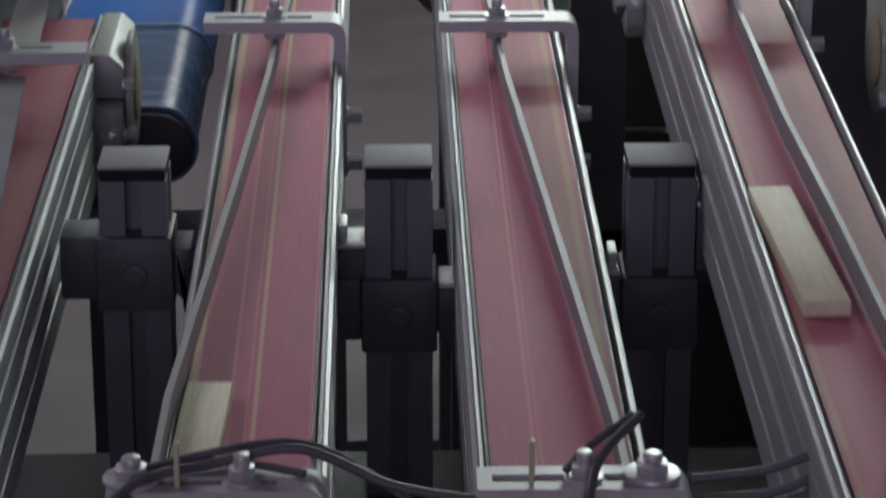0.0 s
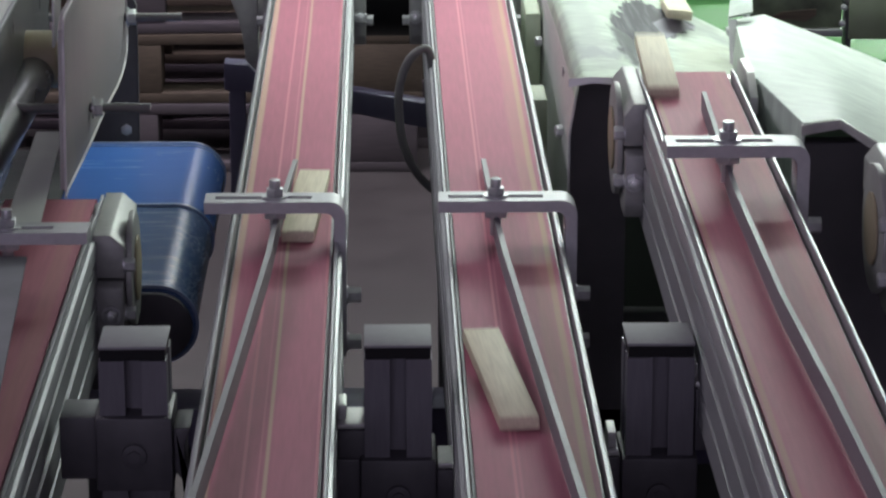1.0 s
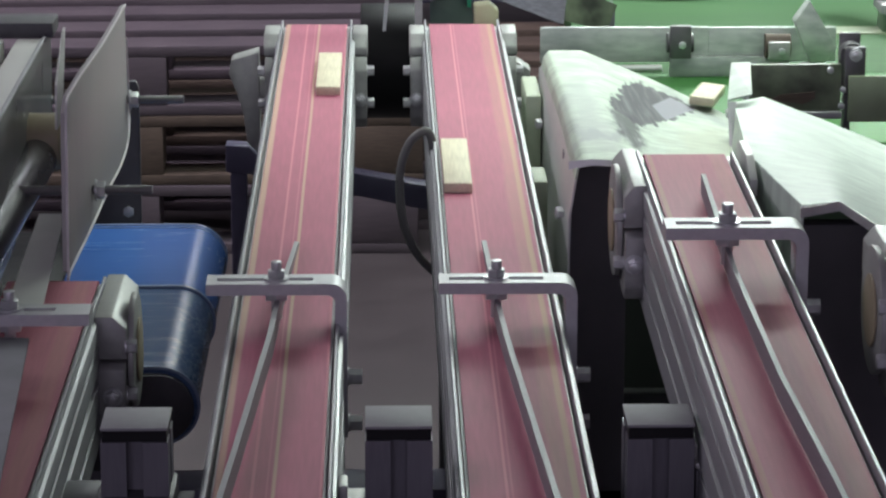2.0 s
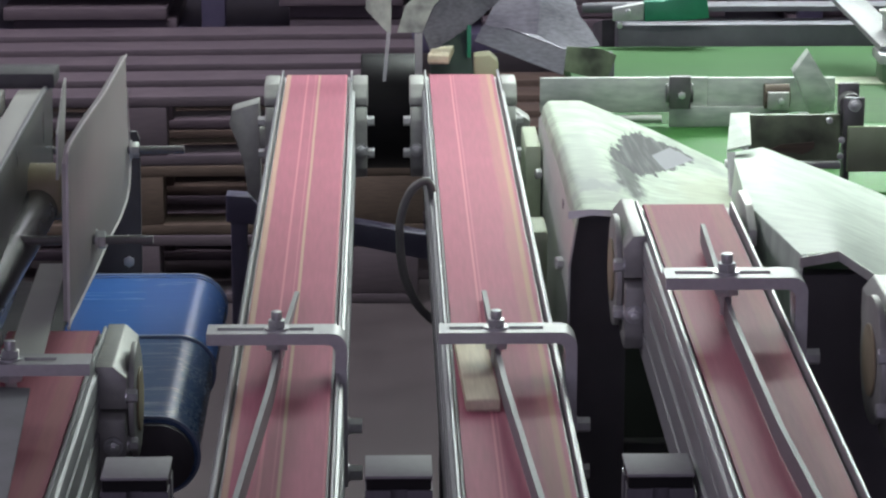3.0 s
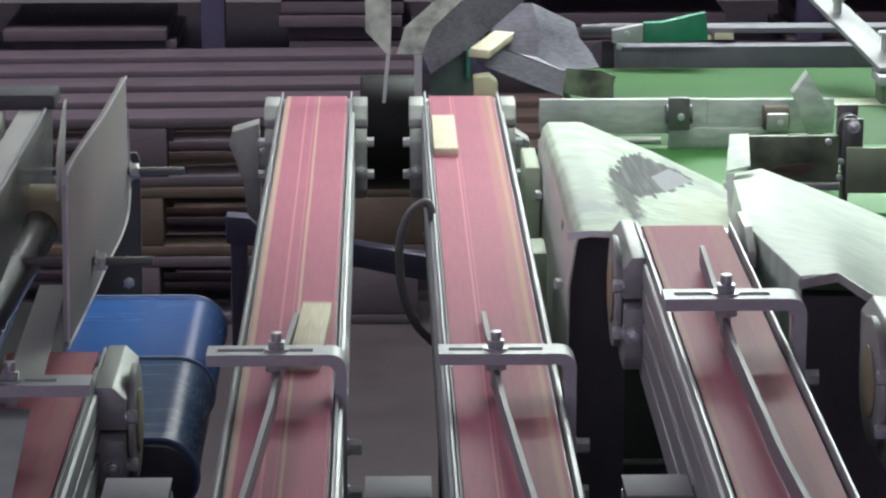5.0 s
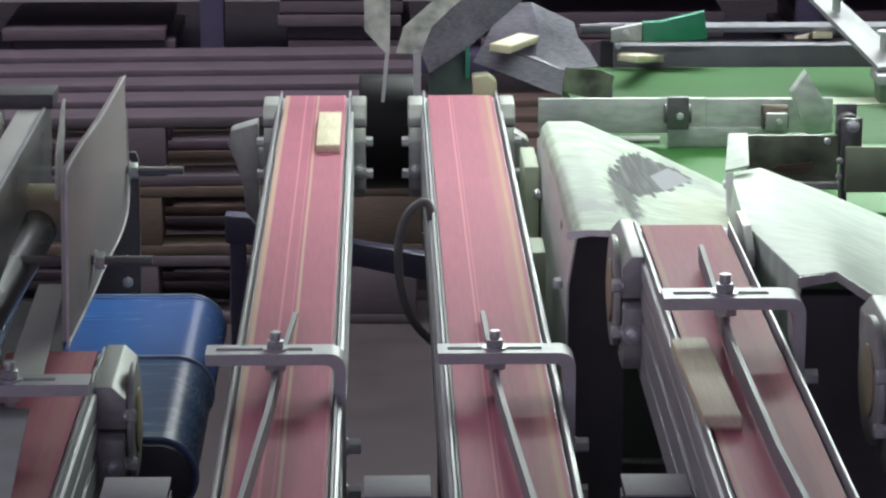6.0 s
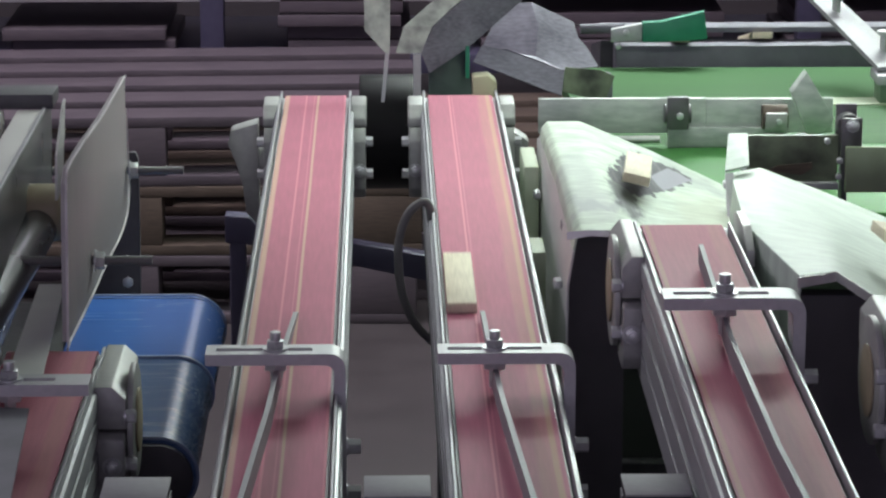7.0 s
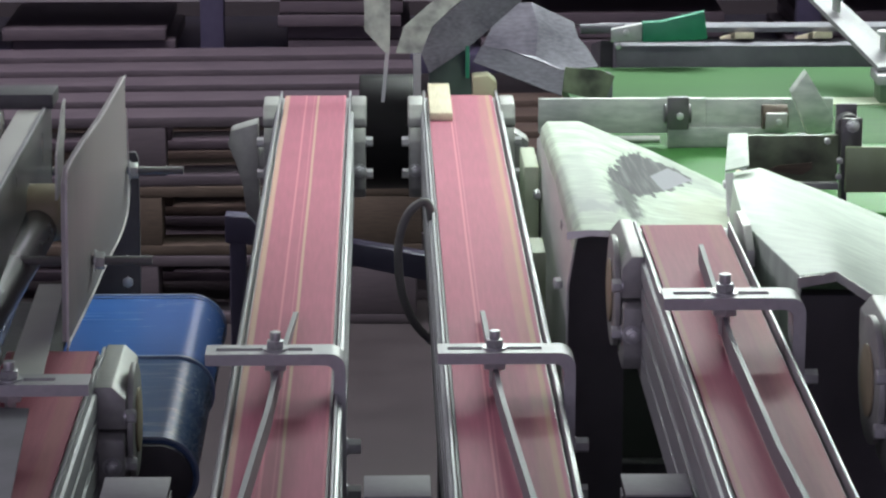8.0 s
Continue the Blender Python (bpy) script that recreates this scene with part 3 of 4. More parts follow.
clamp(-0.1655, 0.900, -0.0500, 0.0330, False, False)
clamp(0.0100, 0.869, -0.0440, 0.0440, False, True)
clamp(0.1845, 0.869, -0.0350, 0.0255, True, False)
for x, z, w, lab in ((-0.0195, 0.890, 0.011, "black spacer block with a bright lug beside a post"), (0.2205, 0.918, 0.012, "black spacer block with a bright lug beside a conveyor")):
    t = thing("spacer_block", pose(x, 1.860, z + 0.009), lab, "clamp")
    bm = bmesh.new()
    box(bm, -w, w, 0, 0.04, -0.022, 0.022, 0.0015)
    part("block", bm, BLACK, t)
    bm = bmesh.new()
    box(bm, -w, w, 0.003, 0.037, 0.0222, 0.026, 0.0008)
    box(bm, -w, -w + 0.006, 0.01, 0.034, 0.026, 0.037, 0.0015)
    part("lug", bm, ZINC_PLATE, t, "bright zinc lug")

# ---- frame under the conveyors ----


def beam(name, dims, mat, label, bev=0.003):
    bm = bmesh.new()
    box(bm, *dims, bev)
    return tagged(part(name, bm, mat), label, "beam")


beam("cross_beam", (-0.9, 1.2, 1.825, 1.93, 0.685, 0.745), BLACK, "long black cross beam under the conveyors")
beam("cross_beam", (-0.9, 1.2, 2.62, 2.68, 0.600, 0.66), INDIGO, "dark indigo cross beam under the conveyors")
for x in (-0.85, 1.15):
    for y in (1.88, 2.65):
        beam("frame_leg", (x - 0.03, x + 0.03, y - 0.028, y + 0.028, 0.0, 0.69 if y < 2 else 0.602), BLACK, "black square steel frame leg on the floor")
for x, z, ys, w in ((-0.076, 0.95, (2.65, 3.25), 0.03), (0.0942, 0.95, (2.65, 3.25), 0.03), (0.2534, 1.0, (1.1,), 0.024), (-0.270, 0.95, (1.1,), 0.024), (0.409, 1.03, (1.1,), 0.024)):
    for y in ys:
        beam("support_leg", (x - w, x + w, y - 0.02, y + 0.02, 0.0, z - 0.095), BLACK, "dark conveyor support leg standing on the floor")

# ---- chutes ----


def rows_sheet(bm, rows, th, n=6):
    """A sheet through rows of points, rounded between the rows."""
    def fill(pts):
        pts = [Vector(p) for p in pts]
        return [pts[i].lerp(pts[i + 1], k / n) for i in range(len(pts) - 1) for k in range(n)] + [pts[-1]]

    lines = [fill(r) for r in zip(*[fill(c) for c in zip(*rows)])]
    for _ in range(3):
        lines = [[p if j in (0, len(r) - 1) or i in (0, len(lines) - 1) else (r[j - 1] + r[j + 1] + lines[i - 1][j] + lines[i + 1][j] + 2 * p) / 6 for j, p in enumerate(r)] for i, r in enumerate(lines)]
    return sheet(bm, lines, th)


ch = thing("metal_chute", pose(0, 0, 0), "bright stainless sheet chute with a dark scuffed patch", "chute", "sheet metal chutes")
far = [(0.1725, 3.121, 0.979), (0.2154, 3.120, 0.979), (0.2890, 3.080, 0.955), (0.3666, 3.035, 0.925)]
mid = [(0.1708, 2.783, 1.000), (0.2119, 2.782, 1.000), (0.2657, 2.887, 0.965), (0.3419, 2.828, 0.955)]
near = [(0.1650, 2.450, 1.020), (0.2042, 2.449, 1.020), (0.2360, 2.470, 1.008), (0.3060, 2.460, 1.004)]
bm = bmesh.new()
rows_sheet(bm, [[(r[0][0], r[0][1], r[0][2] - 0.018), (r[0][0] + 0.002, r[0][1], r[0][2] - 0.007), (r[0][0] + 0.008, r[0][1], r[0][2] - 0.0005)] + r[1:] for r in (far, mid, near)], 0.0018)
part("slide", bm, CHUTE, ch)
bm = bmesh.new()
sheet(bm, [[(0.1725, 3.121, 0.9605), (0.1708, 2.783, 0.9815), (0.1650, 2.450, 1.0015)], [(0.1700, 3.121, 0.96), (0.1665, 2.783, 0.965), (0.1600, 2.450, 0.97)], [(0.168, 3.12, 0.62), (0.163, 2.783, 0.62), (0.158, 2.450, 0.62)]], 0.0018)
part("side_panel", bm, ZINC_PLATE, ch)
bm = bmesh.new()
sheet(bm, [[(0.1595, 2.4485, 1.019), (0.178, 2.4470, 1.021), (0.2042, 2.4470, 1.020), (0.2240, 2.480, 1.010)], [(0.1595, 2.4470, 1.012), (0.180, 2.4455, 1.016), (0.2042, 2.4455, 1.014), (0.2240, 2.478, 1.002)]], 0.0016)
part("lip", bm, ZINC_PLATE, ch, "folded bright edge")
hexbolt(ch, (0.1590, 2.520, 0.955), (-1, -0.3, 0), 0.0055, 0.006)
hexbolt(ch, (0.1655, 2.98, 0.93), (-1, -0.2, 0), 0.0055, 0.006)
bm = bmesh.new()
box(bm, 0.166, 0.225, 2.62, 2.64, 0.60, 0.985, 0.001)
part("inner_wall", bm, DARK_PANEL, ch, "dark inner wall")

ch2 = thing("metal_chute", pose(0, 0, 0), "bright stainless sheet chute beside the green belt", "chute", "sheet metal chutes")
far = [(0.3395, 2.777, 0.9972), (0.3685, 2.777, 1.0021), (0.4300, 2.790, 0.976), (0.4924, 2.777, 0.9519), (0.60, 2.80, 0.925)]
near = [(0.3065, 2.401, 1.037), (0.3237, 2.195, 1.045), (0.3542, 2.208, 1.045), (0.3872, 2.170, 1.030), (0.46, 2.21, 1.01)]
mid = [tuple((a + b) / 2 for a, b in zip(p, q)) for p, q in zip(far, near)]
bm = bmesh.new()
rows_sheet(bm, [far, mid, near], 0.0018)
part("slide", bm, STAINLESS, ch2)
bm = bmesh.new()
sheet(bm, [[(0.3393, 2.775, 0.9967), (0.3065, 2.401, 1.0365), (0.3237, 2.195, 1.0445)], [(0.336, 2.772, 0.975), (0.3045, 2.401, 0.98), (0.3215, 2.193, 1.000)], [(0.335, 2.772, 0.88), (0.3035, 2.401, 0.88), (0.3210, 2.192, 0.955)]], 0.0018)
part("side_panel", bm, STAINLESS, ch2)
bm = bmesh.new()
sheet(bm, [[(0.3215, 2.192, 1.044), (0.3542, 2.205, 1.0455), (0.3872, 2.167, 1.030)], [(0.3215, 2.191, 1.036), (0.3542, 2.204, 1.038), (0.3872, 2.166, 1.022)]], 0.0016)
part("lip", bm, ZINC_PLATE, ch2, "folded bright edge")
bm = bmesh.new()
sheet(bm, [[(0.3404, 2.81, 1.029), (0.3592, 2.81, 1.03)], [(0.3289, 2.735, 1.0088), (0.352, 2.735, 1.0142)]], 0.002)
part("flange", bm, STAINLESS, ch2, "bright upright folded flange", smooth=0)
bm = bmesh.new()
sheet(bm, [[(0.3290, 2.733, 1.0060), (0.3370, 2.733, 1.0060)], [(0.3270, 2.68, 0.955), (0.3310, 2.675, 0.955)]], 0.002)
part("tongue", bm, ALU_DULL, ch2, "narrow folded tongue")
hexbolt(ch2, (0.3480, 2.752, 1.0055), (0, 0, 1), 0.004, 0.003)
bm = bmesh.new()
box(bm, 0.345, 0.46, 2.36, 2.38, 0.60, 0.985, 0.001)
part("inner_wall", bm, DARK_PANEL, ch2, "dark inner wall")
bm = bmesh.new()
box(bm, 0.33, 0.47, 2.40, 2.44, 0.0, 0.94, 0.002)
part("stand", bm, BLACK, ch2, "black stand")

# green legs and panel under the first chute
t = thing("machine_stand", pose(0, 0, 0), "grey-green painted steel stand carrying the chutes", "stand")
for name, dims, mat in (("leg", (0.1385, 0.1565, 2.70, 2.76, 0.0, 0.938), PALE_GREEN), ("leg", (0.150, 0.166, 3.00, 3.10, 0.0, 0.955), PALE_GREEN), ("green_panel", (0.17, 0.9, 3.30, 3.32, 0.0, 0.86), DARK_GREEN), ("base_panel", (0.16, 0.9, 2.66, 2.68, 0.42, 0.74), DARK_GREEN), ("base_rail", (0.16, 0.9, 2.64, 2.69, 0.375, 0.418), DULL_SHEET)):
    bm = bmesh.new()
    box(bm, *dims, 0.002)
    part(name, bm, mat, t)

# ---- green belt line ----
g = thing("green_conveyor", pose(0, 0, 0), "wide green belt conveyor running crosswise behind the chutes", "conveyor")
bm = bmesh.new()
box(bm, 0.24, 5.0, 3.02, 3.372, 0.872, 0.9, 0.004)
part("belt", bm, GREEN, g)
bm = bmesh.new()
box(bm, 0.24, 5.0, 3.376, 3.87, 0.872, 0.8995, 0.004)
part("belt", bm, GREEN_REAR, g, "darker green belt")
bm = bmesh.new()
box(bm, 0.30, 5.0, 3.60, 3.645, 0.8985, 0.9012, 0.0005)
part("wear_track", bm, OLIVE, g, "pale worn track on the belt")
bm = bmesh.new()
box(bm, 0.317, 0.66, 3.89, 3.94, 0.86, 0.9250, 0.002)
box(bm, 0.30, 0.70, 3.925, 3.965, 0.9365, 0.9440, 0.001)
for x in (0.32, 0.68):
    box(bm, x, x + 0.01, 3.927, 3.938, 0.9251, 0.9364)
part("rear_beam", bm, DULL_SHEET, g)
bm = bmesh.new()
box(bm, 0.30, 5.0, 3.05, 3.85, 0.80, 0.871, 0.003)
part("bed", bm, GREEN_PAINT, g)
for x in (0.4, 2.6, 4.9):
    for y in (3.38, 3.8):
        bm = bmesh.new()
        box(bm, x - 0.03, x + 0.03, y - 0.03, y + 0.03, 0, 0.80)
        part("leg", bm, GREEN_PAINT, g)

bm = bmesh.new()
prism(bm, [(3.9415, 0.9235), (4.11, 0.8880), (4.11, 0.868), (3.9415, 0.868)], "x", 0.30, 5.0)
part("rear_belt", bm, BLACK, g, "dark rear belt")

f = thing("side_fence", pose(0, 0, 0), "grey flat-bar fence with hinges standing on the green belt", "fence")
bm = bmesh.new()
box(bm, 0.1845, 0.3800, 3.360, 3.368, 0.9155, 0.9565, 0.0008)
box(bm, 0.3802, 0.5290, 3.360, 3.368, 0.9155, 0.9560, 0.0008)
part("fence_bar", bm, PALE_BAR, f)
bm = bmesh.new()
box(bm, 0.3350, 0.4740, 3.350, 3.3595, 0.9000, 0.9230, 0.0008)
part("lower_bar", bm, PALE_BAR, f)
bm = bmesh.new()
cyl(bm, (0.184, 3.345, 0.911), (0.325, 3.345, 0.911), 0.0045, 12)
part("rod", bm, ZINC_PLATE, f)
bm = bmesh.new()
box(bm, 0.3335, 0.3580, 3.338, 3.349, 0.9235, 0.9620, 0.0015)
part("hinge_plate", bm, DARK_HINGE, f, "dark hinge plate")
bm = bmesh.new()
cyl(bm, (0.3310, 3.3525, 0.940), (0.3615, 3.3525, 0.940), 0.0115, 20)
part("roller", bm, DARK_HINGE, f)
hexbolt(f, (0.3475, 3.338, 0.940), (0, -1, 0), 0.0045, 0.003)
bm = bmesh.new()
cyl(bm, (0.445, 3.352, 0.936), (0.474, 3.352, 0.936), 0.0145, 24)
part("roller", bm, OLD_WOOD, f, "brown hinge roller")
bm = bmesh.new()
box(bm, 0.447, 0.472, 3.330, 3.338, 0.9232, 0.944, 0.0015)
part("hinge_plate", bm, CAST, f)
hexbolt(f, (0.462, 3.330, 0.934), (0, -1, 0), 0.004, 0.003)

fl = thing("tilted_flap", pose(0, 0, 0), "grey slab flap standing askew on the green belt", "flap")
bm = bmesh.new()
prism(bm, [(0.4749, 1.0152), (0.4585, 0.9915), (0.4784, 0.9424), (0.4924, 0.9423), (0.507, 0.9623)], "y", 3.21, 3.232, 0.0008)
part("slab", bm, PALE_BAR, fl)
bm = bmesh.new()
box(bm, 0.468, 0.482, 3.2105, 3.2315, 0.90, 0.9421, 0.001)
part("foot", bm, BLACK, fl)

gp = thing("guide_plate", pose(0, 0, 0), "grimy green steel plate with a roller bracket", "plate")
bm = bmesh.new()
box(bm, 0.3830, 0.4790, 3.000, 3.008, 0.9380, 0.9870, 0.0008)
part("plate", bm, GRIMY_GREEN, gp)
bm = bmesh.new()
box(bm, 0.3600, 0.4800, 2.994, 3.012, 0.9300, 0.9375, 0.001)
part("foot_rail", bm, ALU_DULL, gp)
bm = bmesh.new()
box(bm, 0.4850, 0.56, 2.985, 2.991, 0.9290, 0.9775, 0.001)
part("olive_plate", bm, OLIVE, gp, "plain olive painted plate")
bm = bmesh.new()
box(bm, 0.4790, 0.5010, 3.020, 3.026, 0.955, 1.0165, 0.0015)
box(bm, 0.4810, 0.5030, 2.994, 2.999, 0.950, 1.0065, 0.0015)
part("bracket", bm, DARK_HINGE, gp)
bm = bmesh.new()
cyl(bm, (0.4900, 3.001, 0.9965), (0.4900, 3.018, 0.9965), 0.0125, 24)
part("roller", bm, DARK_HINGE, gp)
hexbolt(gp, (0.4925, 2.9938, 0.9985), (0, -1, 0), 0.0058, 0.004, 0.002, "bolt", 0.007)
for x, z in ((0.4795, 0.962), (0.4785, 0.945), (0.4660, 0.983)):
    hexbolt(gp, (x, 2.9935, z), (0, -1, 0), 0.0035, 0.006)
bm = bmesh.new()
box(bm, 0.483, 0.489, 2.996, 3.02, 0.90, 0.952, 0.001)
box(bm, 0.385, 0.392, 3.000, 3.02, 0.90, 0.931, 0.001)
part("foot", bm, BLACK, gp)
prism_pts = [(0.404, 0.9495), (0.416, 0.9555), (0.434, 0.957), (0.452, 0.9585), (0.452, 0.9515), (0.440, 0.9450), (0.428, 0.9470)]
bm = bmesh.new()
prism(bm, prism_pts, "y", 2.9985, 3.0)
part("torn_label", bm, OLD_WOOD, gp, "torn brown patch")

# rear clutter of the green line
t = thing("green_scraper", pose(0, 0, 0), "green plastic scraper strip on a grey arm", "scraper")
bm = bmesh.new()
prism(bm, [(0.3507, 0.9600), (0.3750, 0.9605), (0.4332, 0.9744), (0.4377, 0.9370), (0.4100, 0.9345), (0.3512, 0.9330)], "y", 3.870, 3.885, 0.001)
part("strip", bm, GREEN_STRIP, t)
bm = bmesh.new()
prism(bm, [(0.3090, 0.9500), (0.3500, 0.9580), (0.3500, 0.9340), (0.3090, 0.9330)], "y", 3.872, 3.8835, 0.001)
part("arm", bm, ALU_DULL, t)
bm = bmesh.new()
cyl(bm, (0.270, 3.91, 0.9445), (0.330, 3.91, 0.9460), 0.007, 14)
part("pin", bm, DULL_SHEET, t)
for x, z in ((0.3290, 0.946), (0.3180, 0.928)):
    hexbolt(t, (x, 3.8718, z), (0, -1, 0), 0.0045, 0.004)
t = thing("stop_arm", pose(0, 0, 0), "grey angled steel arm with upright studs", "arm")
bm = bmesh.new()
sheet(bm, [[(0.5560, 3.80, 1.012), (0.5900, 3.84, 1.012)], [(0.6260, 3.62, 0.944), (0.6700, 3.64, 0.944)]], 0.006)
part("flat_bar", bm, GUIDE, t)
bm = bmesh.new()
box(bm, 0.622, 0.72, 3.60, 3.66, 0.925, 0.937, 0.001)
part("foot", bm, ALU_DULL, t)
bm = bmesh.new()
box(bm, 0.626, 0.72, 3.605, 3.65, 0.9, 0.9245, 0.001)
part("base", bm, GREEN_PAINT, t)
for x, y, z in ((0.592, 3.76, 0.985), (0.640, 3.67, 0.955)):
    hexbolt(t, (x, y, z), (0, 0, 1), 0.006, 0.022, 0.0, "stud")
    hexbolt(t, (x, y, z + 0.0225), (0, 0, 1), 0.010, 0.005, 0.0, "stud_head")

# ---- sheet guides at the far end ----
t = thing("sheet_guide", pose(0, 0, 0), "narrow bent sheet guide hanging over the conveyor gap", "guide", "sheet guides")
bm = bmesh.new()
sheet(bm, [[(-0.0190, 3.47, 1.085), (0.0125, 3.47, 1.085)], [(-0.0183, 3.45, 1.0221), (0.0120, 3.45, 1.0221)], [(0.0084, 3.44, 0.9948), (0.0115, 3.44, 0.9990)]], 0.0016)
part("sheet", bm, MOTTLED, t, smooth=20)
bm = bmesh.new()
sheet(bm, [[(0.0060, 3.44, 0.9955), (0.0112, 3.44, 0.9990)], [(0.0010, 3.435, 0.9390), (0.0050, 3.435, 0.9390)]], 0.0016)
part("blade", bm, ALU_DULL, t)
t = thing("sheet_guide", pose(0, 0, 0), "wide bent sheet funnel at the end of a conveyor", "guide", "sheet guides")
bm = bmesh.new()
sheet(bm, [[(0.0187, 3.500, 0.9858), (0.0494, 3.500, 0.9856)], [(0.0291, 3.510, 1.0168), (0.0631, 3.510, 1.0166)], [(0.0880, 3.560, 1.0600), (0.1200, 3.560, 1.0600)], [(0.1000, 3.57, 1.0800), (0.1320, 3.57, 1.0800)]], 0.0016)
part("flange", bm, MOTTLED, t, smooth=20)
bm = bmesh.new()
sheet(bm, [[(0.0494, 3.502, 0.9852), (0.0590, 3.502, 0.9610)], [(0.0635, 3.512, 1.0162), (0.1075, 3.530, 0.9880)], [(0.1205, 3.562, 1.0590), (0.2050, 3.600, 1.0600)], [(0.1325, 3.572, 1.0790), (0.2200, 3.600, 1.0900)]], 0.0016)
part("wing", bm, CRUMPLED, t, smooth=20)
bm = bmesh.new()
sheet(bm, [[(0.0400, 3.500, 0.9850), (0.0494, 3.500, 0.9850)], [(0.0400, 3.500, 0.9250), (0.0494, 3.500, 0.9250)]], 0.0016)
part("blade", bm, ALU_DULL, t)
bm = bmesh.new()
sheet(bm, [[(0.0595, 3.515, 0.9605), (0.1065, 3.540, 0.9870)], [(0.0595, 3.515, 0.9200), (0.1130, 3.540, 0.9200)]], 0.0016)
part("back_plate", bm, TEAL, t, "grey-teal back plate")
bm = bmesh.new()
box(bm, 0.1040, 0.1090, 3.525, 3.538, 0.9500, 0.9900, 0.001)
part("green_edge", bm, GREEN_STRIP, t, "bright green edge strip")
bm = bmesh.new()
prism(bm, [(0.1110, 0.930), (0.1110, 0.9620), (0.1300, 0.9640), (0.1400, 0.955), (0.1400, 0.930)], "y", 3.47, 3.50, 0.0015)
part("wooden_stop", bm, YELLOW_TIE, t, "yellowed block")

t = thing("deflector_sheet", pose(0, 0, 0), "crumpled dull sheet metal deflector above the green belt", "sheet")
bm = bmesh.new()
sheet(bm, [[(0.150, 3.70, 1.012), (0.1923, 3.70, 1.0145), (0.2456, 3.69, 0.9905)], [(0.140, 3.67, 0.985), (0.200, 3.665, 0.990), (0.2508, 3.68, 0.9736)],
           [(0.1273, 3.64, 0.966), (0.195, 3.635, 0.9565), (0.2632, 3.67, 0.959)], [(0.159, 3.61, 0.9690), (0.2282, 3.625, 0.940), (0.2756, 3.66, 0.9386)]], 0.0016)
part("upper_sheet", bm, CRUMPLED, t, smooth=12)
bm = bmesh.new()
sheet(bm, [[(0.126, 3.60, 0.9774), (0.159, 3.605, 0.9687), (0.2296, 3.605, 0.9434)], [(0.1148, 3.585, 0.9589), (0.165, 3.580, 0.940), (0.2249, 3.585, 0.9155)]], 0.0016)
part("lower_sheet", bm, CRUMPLED, t, smooth=20)
bm = bmesh.new()
sheet(bm, [[(0.2270, 3.545, 0.9600), (0.2700, 3.548, 0.9560), (0.2880, 3.548, 0.9480)], [(0.2240, 3.540, 0.9300), (0.2560, 3.545, 0.9220), (0.2780, 3.545, 0.9220)]], 0.002)
part("dark_end", bm, GRIMY_GREEN, t, "dark mossy green end piece")
bm = bmesh.new()
box(bm, 0.262, 0.290, 3.60, 3.64, 0.9, 0.936, 0.001)
part("foot", bm, DULL_SHEET, t)

# black drum between the two long conveyors
t = thing("black_drum", pose(0, 0, 0), "black rubber-covered drum behind the conveyor ends", "drum")
bm = bmesh.new()
cyl(bm, (-0.026, 3.62, 0.865), (0.046, 3.62, 0.865), 0.072, 48, bev=0.003)
part("shell", bm, RUBBER, t)
bm = bmesh.new()
cyl(bm, (-0.12, 3.62, 0.865), (0.148, 3.62, 0.865), 0.015, 20)
part("shaft", bm, STEEL, t)
for x in (-0.10, 0.130):
    bm = bmesh.new()
    box(bm, x - 0.012, x + 0.012, 3.59, 3.65, 0.0, 0.905, 0.002)
    part("stand", bm, BLACK, t)

# cast gear housings beside the conveyor ends
for x, s in ((-0.157, -1), (0.168, 1)):
    t = thing("gear_housing", pose(x, 3.44, 0.893), "grey cast gear housing beside a conveyor end", "housing", "gear housings")
    bm = bmesh.new()
    prism(bm, [(-0.0227, 0.0046), (-0.0191, 0.0208), (0.0129, 0.0302), (0.0135, -0.095), (-0.0021, -0.0788), (-0.006, -0.045), (-0.013, -0.020)] if s < 0 else
          [(-0.011, 0.0185), (0.007, 0.007), (0.003, -0.027), (-0.004, -0.060), (-0.011, -0.060)], "y", -0.05, -0.015, 0.0015)
    part("casting", bm, CAST, t)
    bm = bmesh.new()
    cyl(bm, (0.0136 if s < 0 else -0.0111, -0.03, -0.02), (0.021 if s < 0 else -0.0117, -0.03, -0.02), 0.02, 24)
    part("flange", bm, CAST, t)

# ---- blue belt ----
bl = thing("blue_conveyor", pose(0, 0, 0), "glossy blue belt wrapped round a black end roller", "conveyor")
r = 0.033
arc = [(-0.192 + r * math.sin(a), 0.85 - r + r * math.cos(a)) for a in [math.pi * k / 24 for k in range(25)]]
bm = bmesh.new()
prism(bm, [(-0.30, 0.85)] + arc + [(-0.30, 0.85 - 2 * r)], "y", 2.400, 2.655)
part("belt", bm, BLUE_WORN, bl, "darker worn blue belt")
bm = bmesh.new()
arc = [(-0.192 + (r + 0.0015) * math.sin(a), 0.85 - r + (r + 0.0015) * math.cos(a)) for a in [math.pi * k / 24 for k in range(25)]]
prism(bm, [(-0.30, 0.8515)] + arc + [(-0.30, 0.8485 - 2 * r)], "y", 2.656, 2.872)
part("belt", bm, BLUE, bl)
